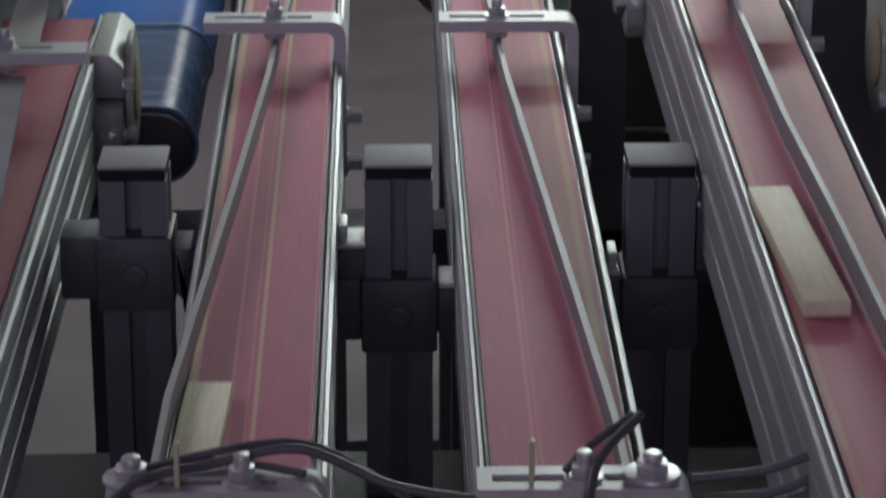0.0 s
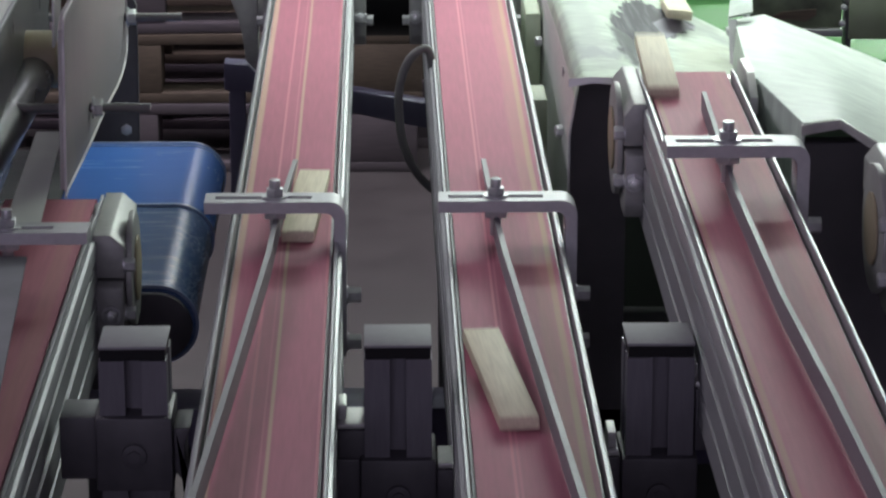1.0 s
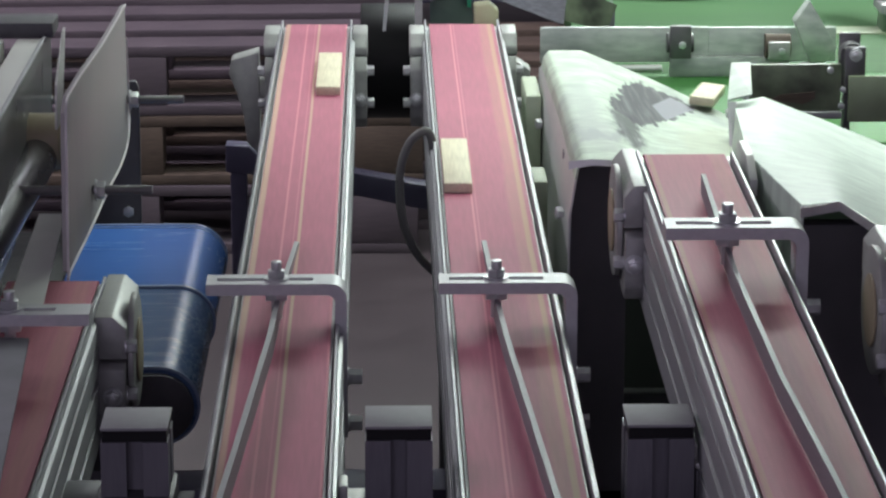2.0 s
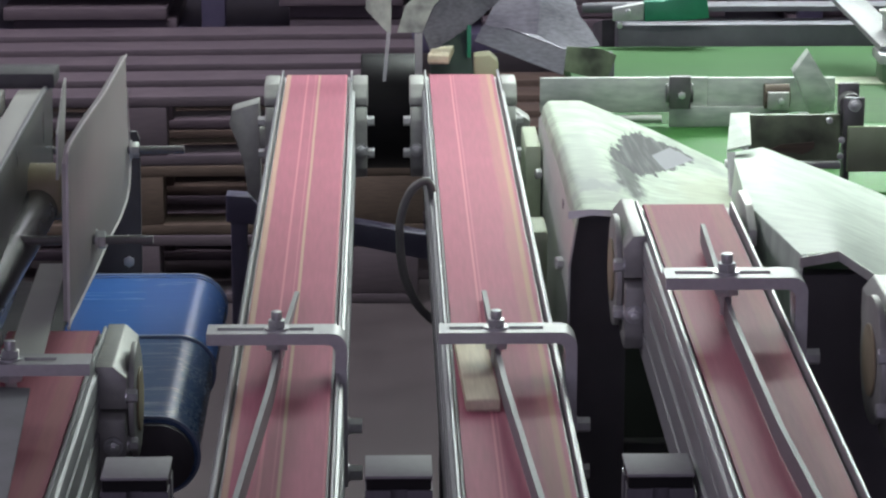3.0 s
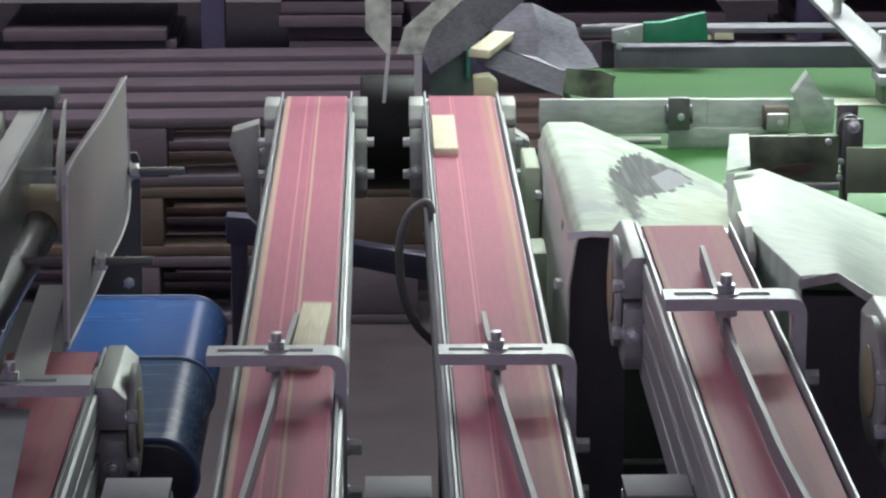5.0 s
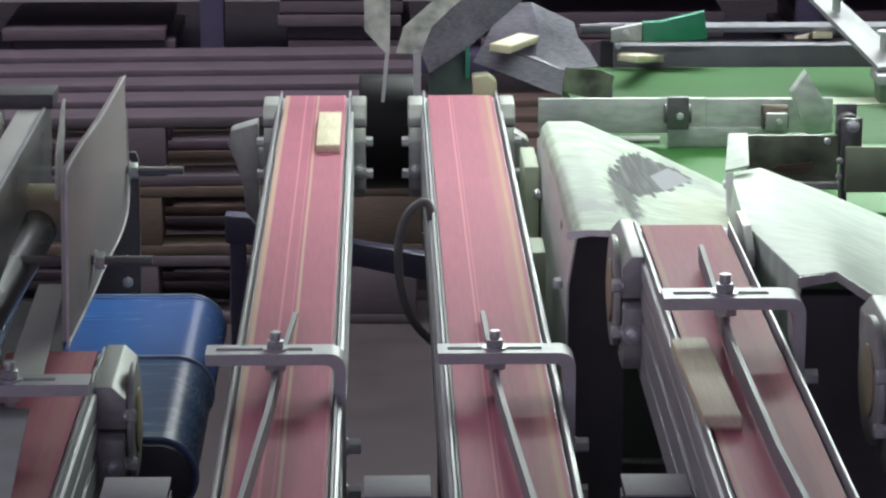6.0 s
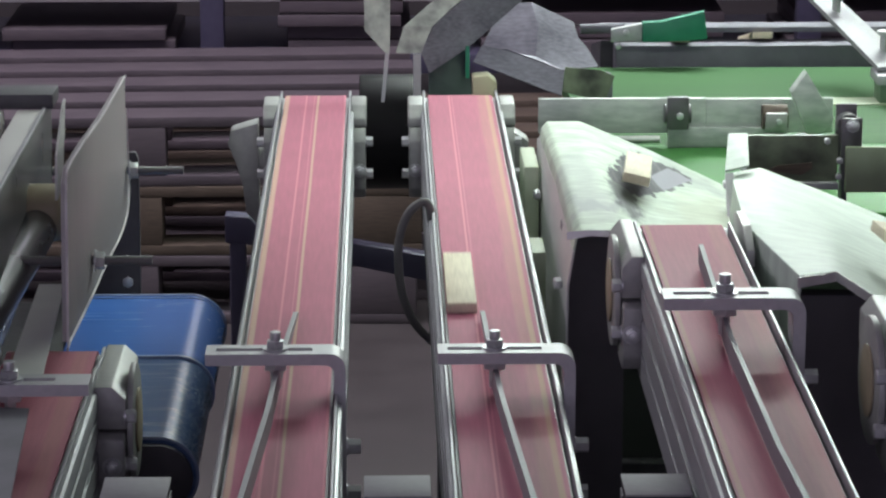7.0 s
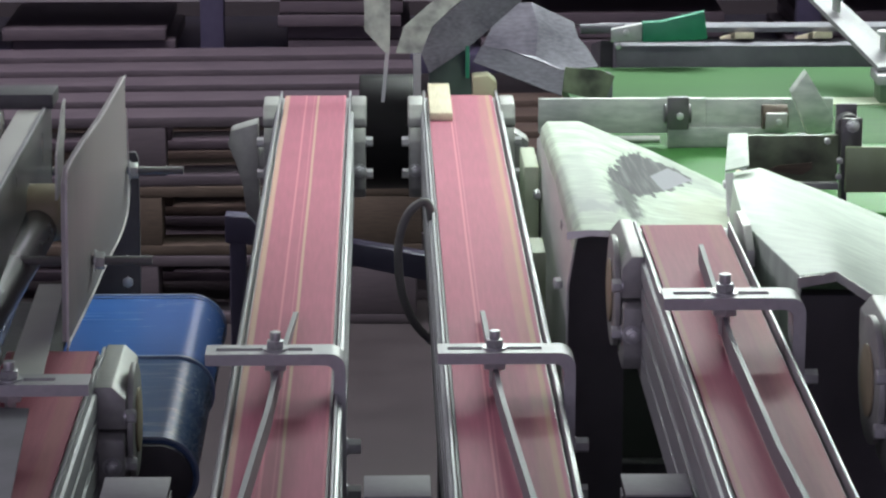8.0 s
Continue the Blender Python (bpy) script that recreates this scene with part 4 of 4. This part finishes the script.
for y, w in ((2.6485, 0.0045), (2.8725, 0.004), (2.4005, 0.003), (2.862, 0.0015)):
    bm = bmesh.new()
    arc = [(-0.192 + (r + 0.0024) * math.sin(a), 0.85 - r + (r + 0.0024) * math.cos(a)) for a in [math.pi * k / 24 for k in range(25)]]
    prism(bm, [(-0.30, 0.8524)] + arc + [(-0.30, 0.8476 - 2 * r)], "y", y, y + w)
    part("belt_edge", bm, BLUE_EDGE, bl, "pale worn belt edge")
bm = bmesh.new()
arc = [(-0.192 + (r - 0.003) * math.sin(a), 0.85 - r + (r - 0.003) * math.cos(a)) for a in [math.pi * k / 24 for k in range(25)]]
prism(bm, [(-0.30, 0.847)] + arc + [(-0.30, 0.853 - 2 * r)], "y", 2.392, 2.3995, 0.001)
part("end_plate", bm, BLACK, bl, "black rounded end plate")
bm = bmesh.new()
box(bm, -0.78, -0.72, 2.45, 2.80, 0, 0.78, 0.002)
part("stand", bm, BLACK, bl)
# made-up black block where the gap left of the belt is only dark
bm = bmesh.new()
box(bm, -0.80, -0.3025, 2.395, 2.872, 0.78, 0.846, 0.003)
part("dark_gap_block", bm, RUBBER, bl, "black block standing in for the dark gap")

# ---- guard and machine beside the first conveyor ----
t = thing("acrylic_guard", pose(0, 0, 0), "scuffed translucent acrylic guard plate on threaded rods", "guard")
outline = [(2.8147, 1.0878), (2.721, 1.0913), (2.567, 1.0976), (2.3925, 1.1095), (2.2842, 1.1144), (2.262, 1.105), (2.2511, 1.048), (2.2401, 0.9825), (2.2521, 0.979), (2.4473, 0.9668),
           (2.5749, 0.9614), (2.70, 0.9525), (2.775, 0.952), (2.81, 0.960), (2.830, 0.981), (2.822, 1.0105), (2.815, 1.0555)]
bm = bmesh.new()
prism(bm, outline, "x", -0.252, -0.248, 0.0005)
part("plate", bm, ACRYLIC, t)
bm = bmesh.new()
tube(bm, [(-0.2475, y, z) for y, z in outline], 0.0011, 6, 3)
part("rim", bm, ACRYLIC_RIM, t, "pale polished edge")
for y, z, x1 in ((2.45, 0.9955, -0.1965), (2.81, 0.995, -0.1930)):
    bm = bmesh.new()
    cyl(bm, (-0.36, y, z), (x1, y, z), 0.0040, 14)
    part("threaded_rod", bm, ROD, t)
    hexbolt(t, (-0.2455, y, z), (1, 0, 0), 0.0080, 0.007, 0, "nut", 0.0095)
    hexbolt(t, (-0.2545, y, z), (-1, 0, 0), 0.0080, 0.007, 0, "nut", 0.0095)
t = thing("mounting_plate", pose(0, 0, 0), "dark steel mounting plate with rounded corners", "plate")
bm = bmesh.new()
prism(bm, [(-0.315, 0.0), (-0.2545, 0.0), (-0.2480, 0.975), (-0.2510, 0.983), (-0.30, 0.983), (-0.315, 0.97)], "y", 2.95, 2.957, 0.0008)
part("plate", bm, DARK_STEEL, t)
hexbolt(t, (-0.262, 2.95, 0.846), (0, -1, 0), 0.006, 0.003)
hexbolt(t, (-0.262, 2.95, 0.872), (0, -1, 0), 0.003, 0.002)

t = thing("roller_machine", pose(0, 0, 0), "grey roller machine frame with pale slats and a dark tube", "machine")
bm = bmesh.new()
box(bm, -0.60, -0.3095, 2.74, 2.79, 1.0700, 1.0845, 0.002)
part("top_rail", bm, BLACK, t)
for x in (-0.3440, -0.3800, -0.4150):
    bm = bmesh.new()
    box(bm, x, x + 0.024, 2.10, 2.74, 1.050, 1.0700, 0.002)
    part("slat", bm, TILE_GREY, t, "pale grey slat")
bm = bmesh.new()
sheet(bm, [[(-0.318, 2.80, 1.069), (-0.318, 2.10, 1.069)], [(-0.318, 2.78, 0.955), (-0.318, 2.10, 0.93)]], 0.003)
part("side_sheet", bm, SMOKE, t, "smoky translucent side sheet")
bm = bmesh.new()
box(bm, -0.3198, -0.3162, 2.10, 2.80, 1.0694, 1.0725, 0.0005)
part("side_rim", bm, ALU, t, "bright metal edge")
bm = bmesh.new()
sheet(bm, [[(-0.2850, 2.6036, 1.107), (-0.2850, 2.585, 1.104)], [(-0.2860, 2.592, 1.070), (-0.2860, 2.530, 1.070)], [(-0.287, 2.575, 1.030), (-0.287, 2.530, 1.030)]], 0.002)
part("edge_sheet", bm, ZINC_PLATE, t)
bm = bmesh.new()
cyl(bm, (-0.3050, 2.65, 0.998), (-0.3400, 2.15, 0.960), 0.0185, 28, bev=0.002)
part("tube", bm, GLOSSY_TUBE, t, "glossy dark slanting tube")
bm = bmesh.new()
cyl(bm, (-0.330, 2.60, 1.003), (-0.2890, 2.60, 1.003), 0.026, 32, bev=0.004)
part("pulley", bm, CREAM, t, "yellowed round pulley")
bm = bmesh.new()
box(bm, -0.60, -0.40, 2.12, 2.73, 0.0, 1.0495, 0.003)
part("body", bm, DARK_PANEL, t)
bm = bmesh.new()
sheet(bm, [[(-0.2862, 2.384, 0.992), (-0.2649, 2.384, 0.992)], [(-0.2830, 2.120, 0.984), (-0.2560, 2.120, 0.984)]], 0.002)
tagged(part("guide_strip", bm, TILE_GREY), "flat pale guide strip leading over the belt end", "guide", "guide strips over the belts")
bm = bmesh.new()
sheet(bm, [[(-0.330, 2.080, 0.980), (-0.2590, 2.070, 0.980)], [(-0.330, 1.55, 0.975), (-0.2320, 1.55, 0.975)]], 0.002)
tagged(part("guide_plate", bm, DULL_SHEET), "wide grey guide plate above the belt", "guide")

# ---- cable loop, indigo bar, lower clutter ----
bm = bmesh.new()
tube(bm, [(0.0505, 2.80, 0.940), (0.0470, 2.80, 0.960), (0.0400, 2.80, 0.9640), (0.0270, 2.80, 0.9530), (0.0185, 2.80, 0.930), (0.0170, 2.80, 0.905), (0.0210, 2.80, 0.870), (0.034, 2.80, 0.840), (0.0505, 2.80, 0.822)], 0.0042)
tagged(part("cable_loop", bm, GREY_CABLE), "grey-black cable hanging in a loop beside a conveyor", "cable")
t = thing("indigo_arm", pose(0, 0, 0), "indigo painted steel arm under the conveyors", "arm")
bm = bmesh.new()
prism(bm, [(-0.190, 0.790), (-0.160, 0.788), (-0.150, 0.776), (0.100, 0.730), (0.100, 0.697), (-0.150, 0.752), (-0.190, 0.756)], "y", 3.48, 3.51, 0.002)
part("bar", bm, INDIGO, t)
bm = bmesh.new()
box(bm, -0.185, -0.165, 3.485, 3.505, 0.0, 0.757, 0.002)
part("foot", bm, INDIGO, t)

# ---- pallets and boards in the hall behind ----


def pallet(x, y, z, turn, label, mat=OLD_WOOD):
    t = thing("wooden_pallet", pose(x, y, z, 0, 0, turn), label, "pallet", "pallets in the hall")
    for k in range(5):
        bm = bmesh.new()
        box(bm, -0.6, 0.6, -0.4 + k * 0.175, -0.4 + k * 0.175 + 0.1, 0.122, 0.144, 0.003)
        part("deck_board", bm, mat, t)
    for y0 in (-0.4, -0.05, 0.3):
        bm = bmesh.new()
        box(bm, -0.6, 0.6, y0, y0 + 0.1, 0.0, 0.022, 0.003)
        part("skid", bm, mat, t)
        for x0 in (-0.6, -0.07, 0.46):
            bm = bmesh.new()
            box(bm, x0, x0 + 0.14, y0, y0 + 0.1, 0.0222, 0.1218, 0.003)
            part("block", bm, mat, t)
    return t


for k in range(3):
    pallet(-0.52, 6.25, k * 0.145, 1.5 * k - 1, "weathered wooden pallet lying in a stack on the floor", OLD_WOOD if k == 1 else PLUM)
for k in range(2):
    pallet(0.62, 6.45, k * 0.145, 2 - 1.5 * k, "weathered wooden pallet lying in a stack on the floor", OLD_WOOD if k == 1 else PLUM)
pallet(-1.75, 6.6, 0, 4, "weathered wooden pallet lying flat on the floor")
t = thing("storage_rack", pose(0.2, 7.6, 0), "dark plum steel rack with loaded shelves", "rack")
for z in (0.25, 0.48, 0.70, 0.92):
    bm = bmesh.new()
    box(bm, -2.0, 2.4, -0.3, 0.3, z, z + 0.05, 0.004)
    part("shelf", bm, INDIGO, t)
for x in (-1.98, -0.65, 0.85, 2.35):
    bm = bmesh.new()
    box(bm, x, x + 0.06, -0.32, -0.26, 0, 1.2, 0.004)
    part("upright", bm, INDIGO, t)
random.seed(4)
for z in (0.30, 0.53, 0.75, 0.97):
    x = -1.9
    while x < 2.1:
        w = random.uniform(0.3, 0.7)
        t = thing("board_stack", pose(x, 7.55, z), "stack of dull brown boards on a rack shelf", "boards", "board stacks")
        for k in range(random.randint(2, 4)):
            bm = bmesh.new()
            o = random.uniform(-0.02, 0.02)
            box(bm, o, w + o, -0.22 + o, 0.2, k * 0.034, k * 0.034 + 0.03, 0.003)
            part("board", bm, PLUM, t)
        x += w + random.uniform(0.05, 0.3)
beam("floor_rail", (-0.19, 0.12, 3.43, 3.48, 0.0, 0.08), BLACK, "black rail lying across the floor")

# ---- front brackets and cables ----
fb = [bracket(pose(-0.1385, 1.345, 0.9865), 0.1105, 0.125, 0.067, "grey bent bracket with sensor bolts and cables"),
      bracket(pose(0.0455, 1.345, 0.9865), 0.1080, 0.125, 0.054, "grey bent bracket with sensor bolts and cables"),
      bracket(pose(0.2270, 1.300, 1.016), 0.1080, 0.125, 0.054, "grey bent bracket with sensor bolts and cables")]
for t, xs in ((fb[0], (0.012,)), (fb[1], (0.088,)), (fb[2], (0.09,))):
    for x in xs:
        bm = bmesh.new()
        cyl(bm, (x, 0.014, 0.0002), (x, 0.014, 0.003), 0.0145, 28, bev=0.0008)
        cyl(bm, (x, 0.014, 0.003), (x, 0.014, 0.0085), 0.0088, 6, bev=0.0006)
        cyl(bm, (x, 0.014, 0.0085), (x, 0.014, 0.0135), 0.0050, 16, bev=0.001)
        part("sensor_bolt", bm, STEEL, t)
for t, x in ((fb[0], 0.034), (fb[1], 0.026), (fb[2], 0.014)):
    bm = bmesh.new()
    box(bm, x, x + 0.0025, 0.004, 0.010, 0.0002, 0.024, 0.0004)
    part("cable_tie", bm, YELLOW_TIE, t, "pale cable tie end")


def cable(pts, r, label):
    bm = bmesh.new()
    tube(bm, pts, r)
    return tagged(part("cable", bm, CABLE), label, "cable", "cables on the brackets")


cable([(-0.170, 1.30, 0.952), (-0.150, 1.31, 0.972), (-0.125, 1.345, 0.991), (-0.085, 1.37, 0.991), (-0.050, 1.375, 0.9965), (-0.028, 1.37, 0.9935), (0.005, 1.36, 0.982), (0.0455, 1.36, 0.974)], 0.0026, "thick dark cable lying over the bracket")
cable([(-0.130, 1.36, 0.990), (-0.080, 1.38, 0.994), (-0.046, 1.385, 0.9955), (-0.020, 1.38, 0.988), (0.015, 1.365, 0.968), (0.030, 1.35, 0.95)], 0.0022, "thin dark cable looping between brackets")
cable([(-0.160, 1.30, 0.950), (-0.138, 1.33, 0.977), (-0.11, 1.365, 0.9895), (-0.080, 1.375, 0.9895), (-0.04, 1.36, 0.9895)], 0.0022, "thin dark cable resting on a bracket")
cable([(0.098, 1.325, 0.965), (0.100, 1.335, 0.985), (0.108, 1.36, 0.998), (0.130, 1.39, 1.007)], 0.0026, "short dark cable rising from a sensor")
cable([(0.090, 1.36, 0.9895), (0.102, 1.37, 0.998), (0.126, 1.39, 1.007)], 0.0022, "short thin cable beside a sensor")
cable([(0.1535, 1.36, 0.985), (0.190, 1.36, 0.989), (0.225, 1.36, 1.002), (0.250, 1.35, 1.013), (0.30, 1.34, 1.019)], 0.0024, "dark cable running across to the next bracket")
cable([(0.1535, 1.35, 0.978), (0.190, 1.35, 0.981), (0.215, 1.35, 0.990), (0.235, 1.34, 1.003)], 0.0024, "dark cable running across to the next bracket")
cable([(0.150, 1.35, 0.968), (0.185, 1.35, 0.973), (0.22, 1.345, 0.986), (0.24, 1.34, 1.000)], 0.0024, "dark cable running across to the next bracket")

# ---- oak strips ----
LONG, WIDE, THICK = 0.180, 0.0255, 0.009
SPEED = 0.83


def oak_strip(label, long=LONG):
    bm = bmesh.new()
    box(bm, -WIDE / 2, WIDE / 2, -long / 2, long / 2, 0, THICK, 0.0006)
    return tagged(part("oak_strip", bm, WOOD), label, "wood strip", "oak strips")


def ride(y_near, t0, t, half=LONG / 2):
    """Middle of a strip whose near end passes y_near at t0, carried by the belt."""
    return y_near + half + SPEED * (t - t0)


def lane(ts, y_near, t0, xs, z=0.9503):
    """Rows along a belt; xs gives (y, x, turn) way points of the strip's middle."""
    rows = []
    for t in ts:
        y = ride(y_near, t0, t)
        k = 0
        while k < len(xs) - 2 and y > xs[k + 1][0]:
            k += 1
        a, b = xs[k], xs[k + 1]
        s = min(max((y - a[0]) / (b[0] - a[0]), 0), 1)
        rows.append((t, pose(a[1] + s * (b[1] - a[1]), y, z, 0, 0, a[2] + s * (b[2] - a[2]))))
    return rows


def steps(a, b, d=0.1):
    n = round((b - a) / d)
    return [round(a + k * d, 3) for k in range(n + 1)]


LANE1 = [(1.00, -0.106, -2), (1.46, -0.1015, -2), (1.80, -0.0850, -5), (2.05, -0.075, -5), (2.30, -0.0600, -3), (2.55, -0.0570, 0), (4.0, -0.0560, 0)]
LANE2 = [(1.00, 0.106, 6), (1.46, 0.099, 6.5), (1.87, 0.0779, 6), (2.10, 0.0740, 3), (2.30, 0.0695, 0), (4.0, 0.0690, 0)]


def carried_off(t, x, y, turn, z=0.9032):
    """Carried off to the side by the green belt."""
    return [(t + 0.5 * k, pose(x + 0.2 * k, y, z, 0, 0, turn)) for k in range(1, 15)]


def over_deflector(t0):
    """Way over the far deflector after leaving the belt; t0 is when the near end leaves."""
    rows = [(t0 + 0.07, pose(0.084, 3.570, 0.965, -4, 0, -10)), (t0 + 0.20, pose(0.105, 3.600, 0.984, 2, 0, -13)), (t0 + 0.37, pose(0.134, 3.605, 0.977, 0, 3, -14)),
            (t0 + 0.57, pose(0.172, 3.610, 0.976, -4, 6, -18)), (t0 + 0.77, pose(0.2075, 3.615, 0.973, -7, 9, -26)), (t0 + 1.0, pose(0.2560, 3.685, 0.955, -4, 10, -27)), (t0 + 1.1, pose(0.272, 3.720, 0.943, -6, 14, -28)),
            (t0 + 1.32, pose(0.318, 3.75, 0.922, -8, 10, -24)), (t0 + 1.5, pose(0.390, 3.95, 0.9118, -11.9, 0, -8)), (t0 + 1.8, pose(0.4400, 4.000, 0.9118, -11.9, 0, 0))]
    return rows + [(t0 + 1.8 + 0.4 * k, pose(0.4400 + 0.053 * k, 4.000, 0.9118, -11.9, 0, 0)) for k in range(1, 13)]


def close(rows):
    """Rests at both ends of the clip where the rows leave off."""
    if rows[0][0] > 0:
        rows = [(0.0, rows[0][1])] + rows
    rows = [r for r in rows if r[0] <= 8.0]
    if rows[-1][0] < 8.0:
        rows.append((8.0, rows[-1][1]))
    return rows


def chute_way(t0):
    """Off the shorter conveyor, over the first chute and onto the green belt; t0: the near end is at the belt's end."""
    return [(t0 - 0.03, pose(0.2420, 2.575, 1.032, -2, 0, 2)), (t0 + 0.15, pose(0.2365, 2.665, 1.013, -4, 6, -2)), (t0 + 0.35, pose(0.2470, 2.765, 1.000, -6, 12, -7)), (t0 + 0.55, pose(0.2720, 2.885, 0.981, -8, 9, -7)),
            (t0 + 0.75, pose(0.3100, 2.990, 0.957, -8, 6, -4)), (t0 + 0.95, pose(0.3540, 3.075, 0.934, -7, 6, -12)), (t0 + 1.15, pose(0.4100, 3.190, 0.905, 0, 0, -10))] + carried_off(t0 + 1.15, 0.41, 3.19, -25)


def lane3(ts, t_end):
    """On the shorter conveyor: the near end reaches the belt's end at t_end."""
    rows = []
    for t in ts:
        d = SPEED * (t - t_end)
        s = min(1, max(0, -d / 0.4)) if d > -0.4 else 1 - min(1, (-d - 0.4) / 0.45)
        p = C3_POSE @ Vector((-0.0205 - 0.0135 * s, d + 0.068, 0.0004))
        rows.append((t, pose(*p, 0.97, 0, -2 + 5 * min(1, max(0, -d / 0.8)))))
    return rows


def second_way(t0):
    """Over the second chute towards the green belt."""
    return [(0.0, pose(0.410, 1.95 - SPEED * (t0 - 0.5), 1.0635 - 0.0169 * SPEED * (t0 - 0.5), 0.97, 0, 0)), (t0 - 0.5, pose(0.410, 1.95, 1.0635, 0.97, 0, 0)), (t0 - 0.2, pose(0.4150, 2.190, 1.060, -2, 4, 0)), (t0 - 0.05, pose(0.4220, 2.340, 1.030, -6, 14, 0)),
            (t0 + 0.1, pose(0.4160, 2.490, 1.006, -4.5, 20, 0)), (t0 + 0.2, pose(0.4235, 2.545, 0.997, -5.5, 21, -2)), (t0 + 0.4, pose(0.4380, 2.630, 0.984, -7, 19, -4)), (t0 + 0.6, pose(0.4670, 2.735, 0.968, -7, 19, -4)),
            (t0 + 0.8, pose(0.5120, 2.820, 0.949, -6, 16, -2)), (t0 + 0.9, pose(0.585, 2.92, 0.925, -5, 10, -12)), (t0 + 1.0, pose(0.66, 3.02, 0.910, -2, 4, -22))] + carried_off(t0 + 1.0, 0.66, 3.10, -35)


def motions():
    # on the first long conveyor
    for y0, t0 in ((1.370, 0.0), (1.850, 4.5)):
        leave = t0 + (3.44 - y0) / SPEED
        o = oak_strip("pale oak strip riding along a rose belt")
        side = 0.02 if t0 else 0.0
        walk(o, close(lane(steps(0, math.floor((leave - 0.08) * 10) / 10), y0, t0, LANE1) + [(leave + 0.05, pose(-0.056, 3.565, 0.935, -12, 0, 0)), (leave + 0.16, pose(-0.056, 3.63, 0.82, -50, 0, 0)), (leave + 0.40, pose(-0.056, 3.70, 0.12, -80, 0, 0)), (leave + 0.5, pose(-0.056 + 3 * side, 3.74, 0.001, 0, 0, 10 + 500 * side))]))
    # on the second
    for t0, y0 in ((1.0, 1.781), (3.5, 2.516), (3.5, 1.834), (6.5, 2.022)):
        leave = t0 + (3.44 - y0) / SPEED
        o = oak_strip("pale oak strip riding along a rose belt")
        rows = lane(steps(0, min(8.0, math.floor((leave - 0.08) * 10) / 10)), y0, t0, LANE2)
        if leave < 7.9:
            rows += over_deflector(leave)
        walk(o, close(rows))
    # on the shorter one, then over the chute
    for t_end in (0.28, 1.10, 6.65):
        o = oak_strip("pale oak strip sliding towards the green belt")
        walk(o, close(lane3([t for t in steps(0, t_end - 0.14)], t_end) + chute_way(t_end)))
    for t0 in (3.4, 7.1):
        o = oak_strip("pale oak strip sliding down the second chute")
        walk(o, close(second_way(t0)))


motions()
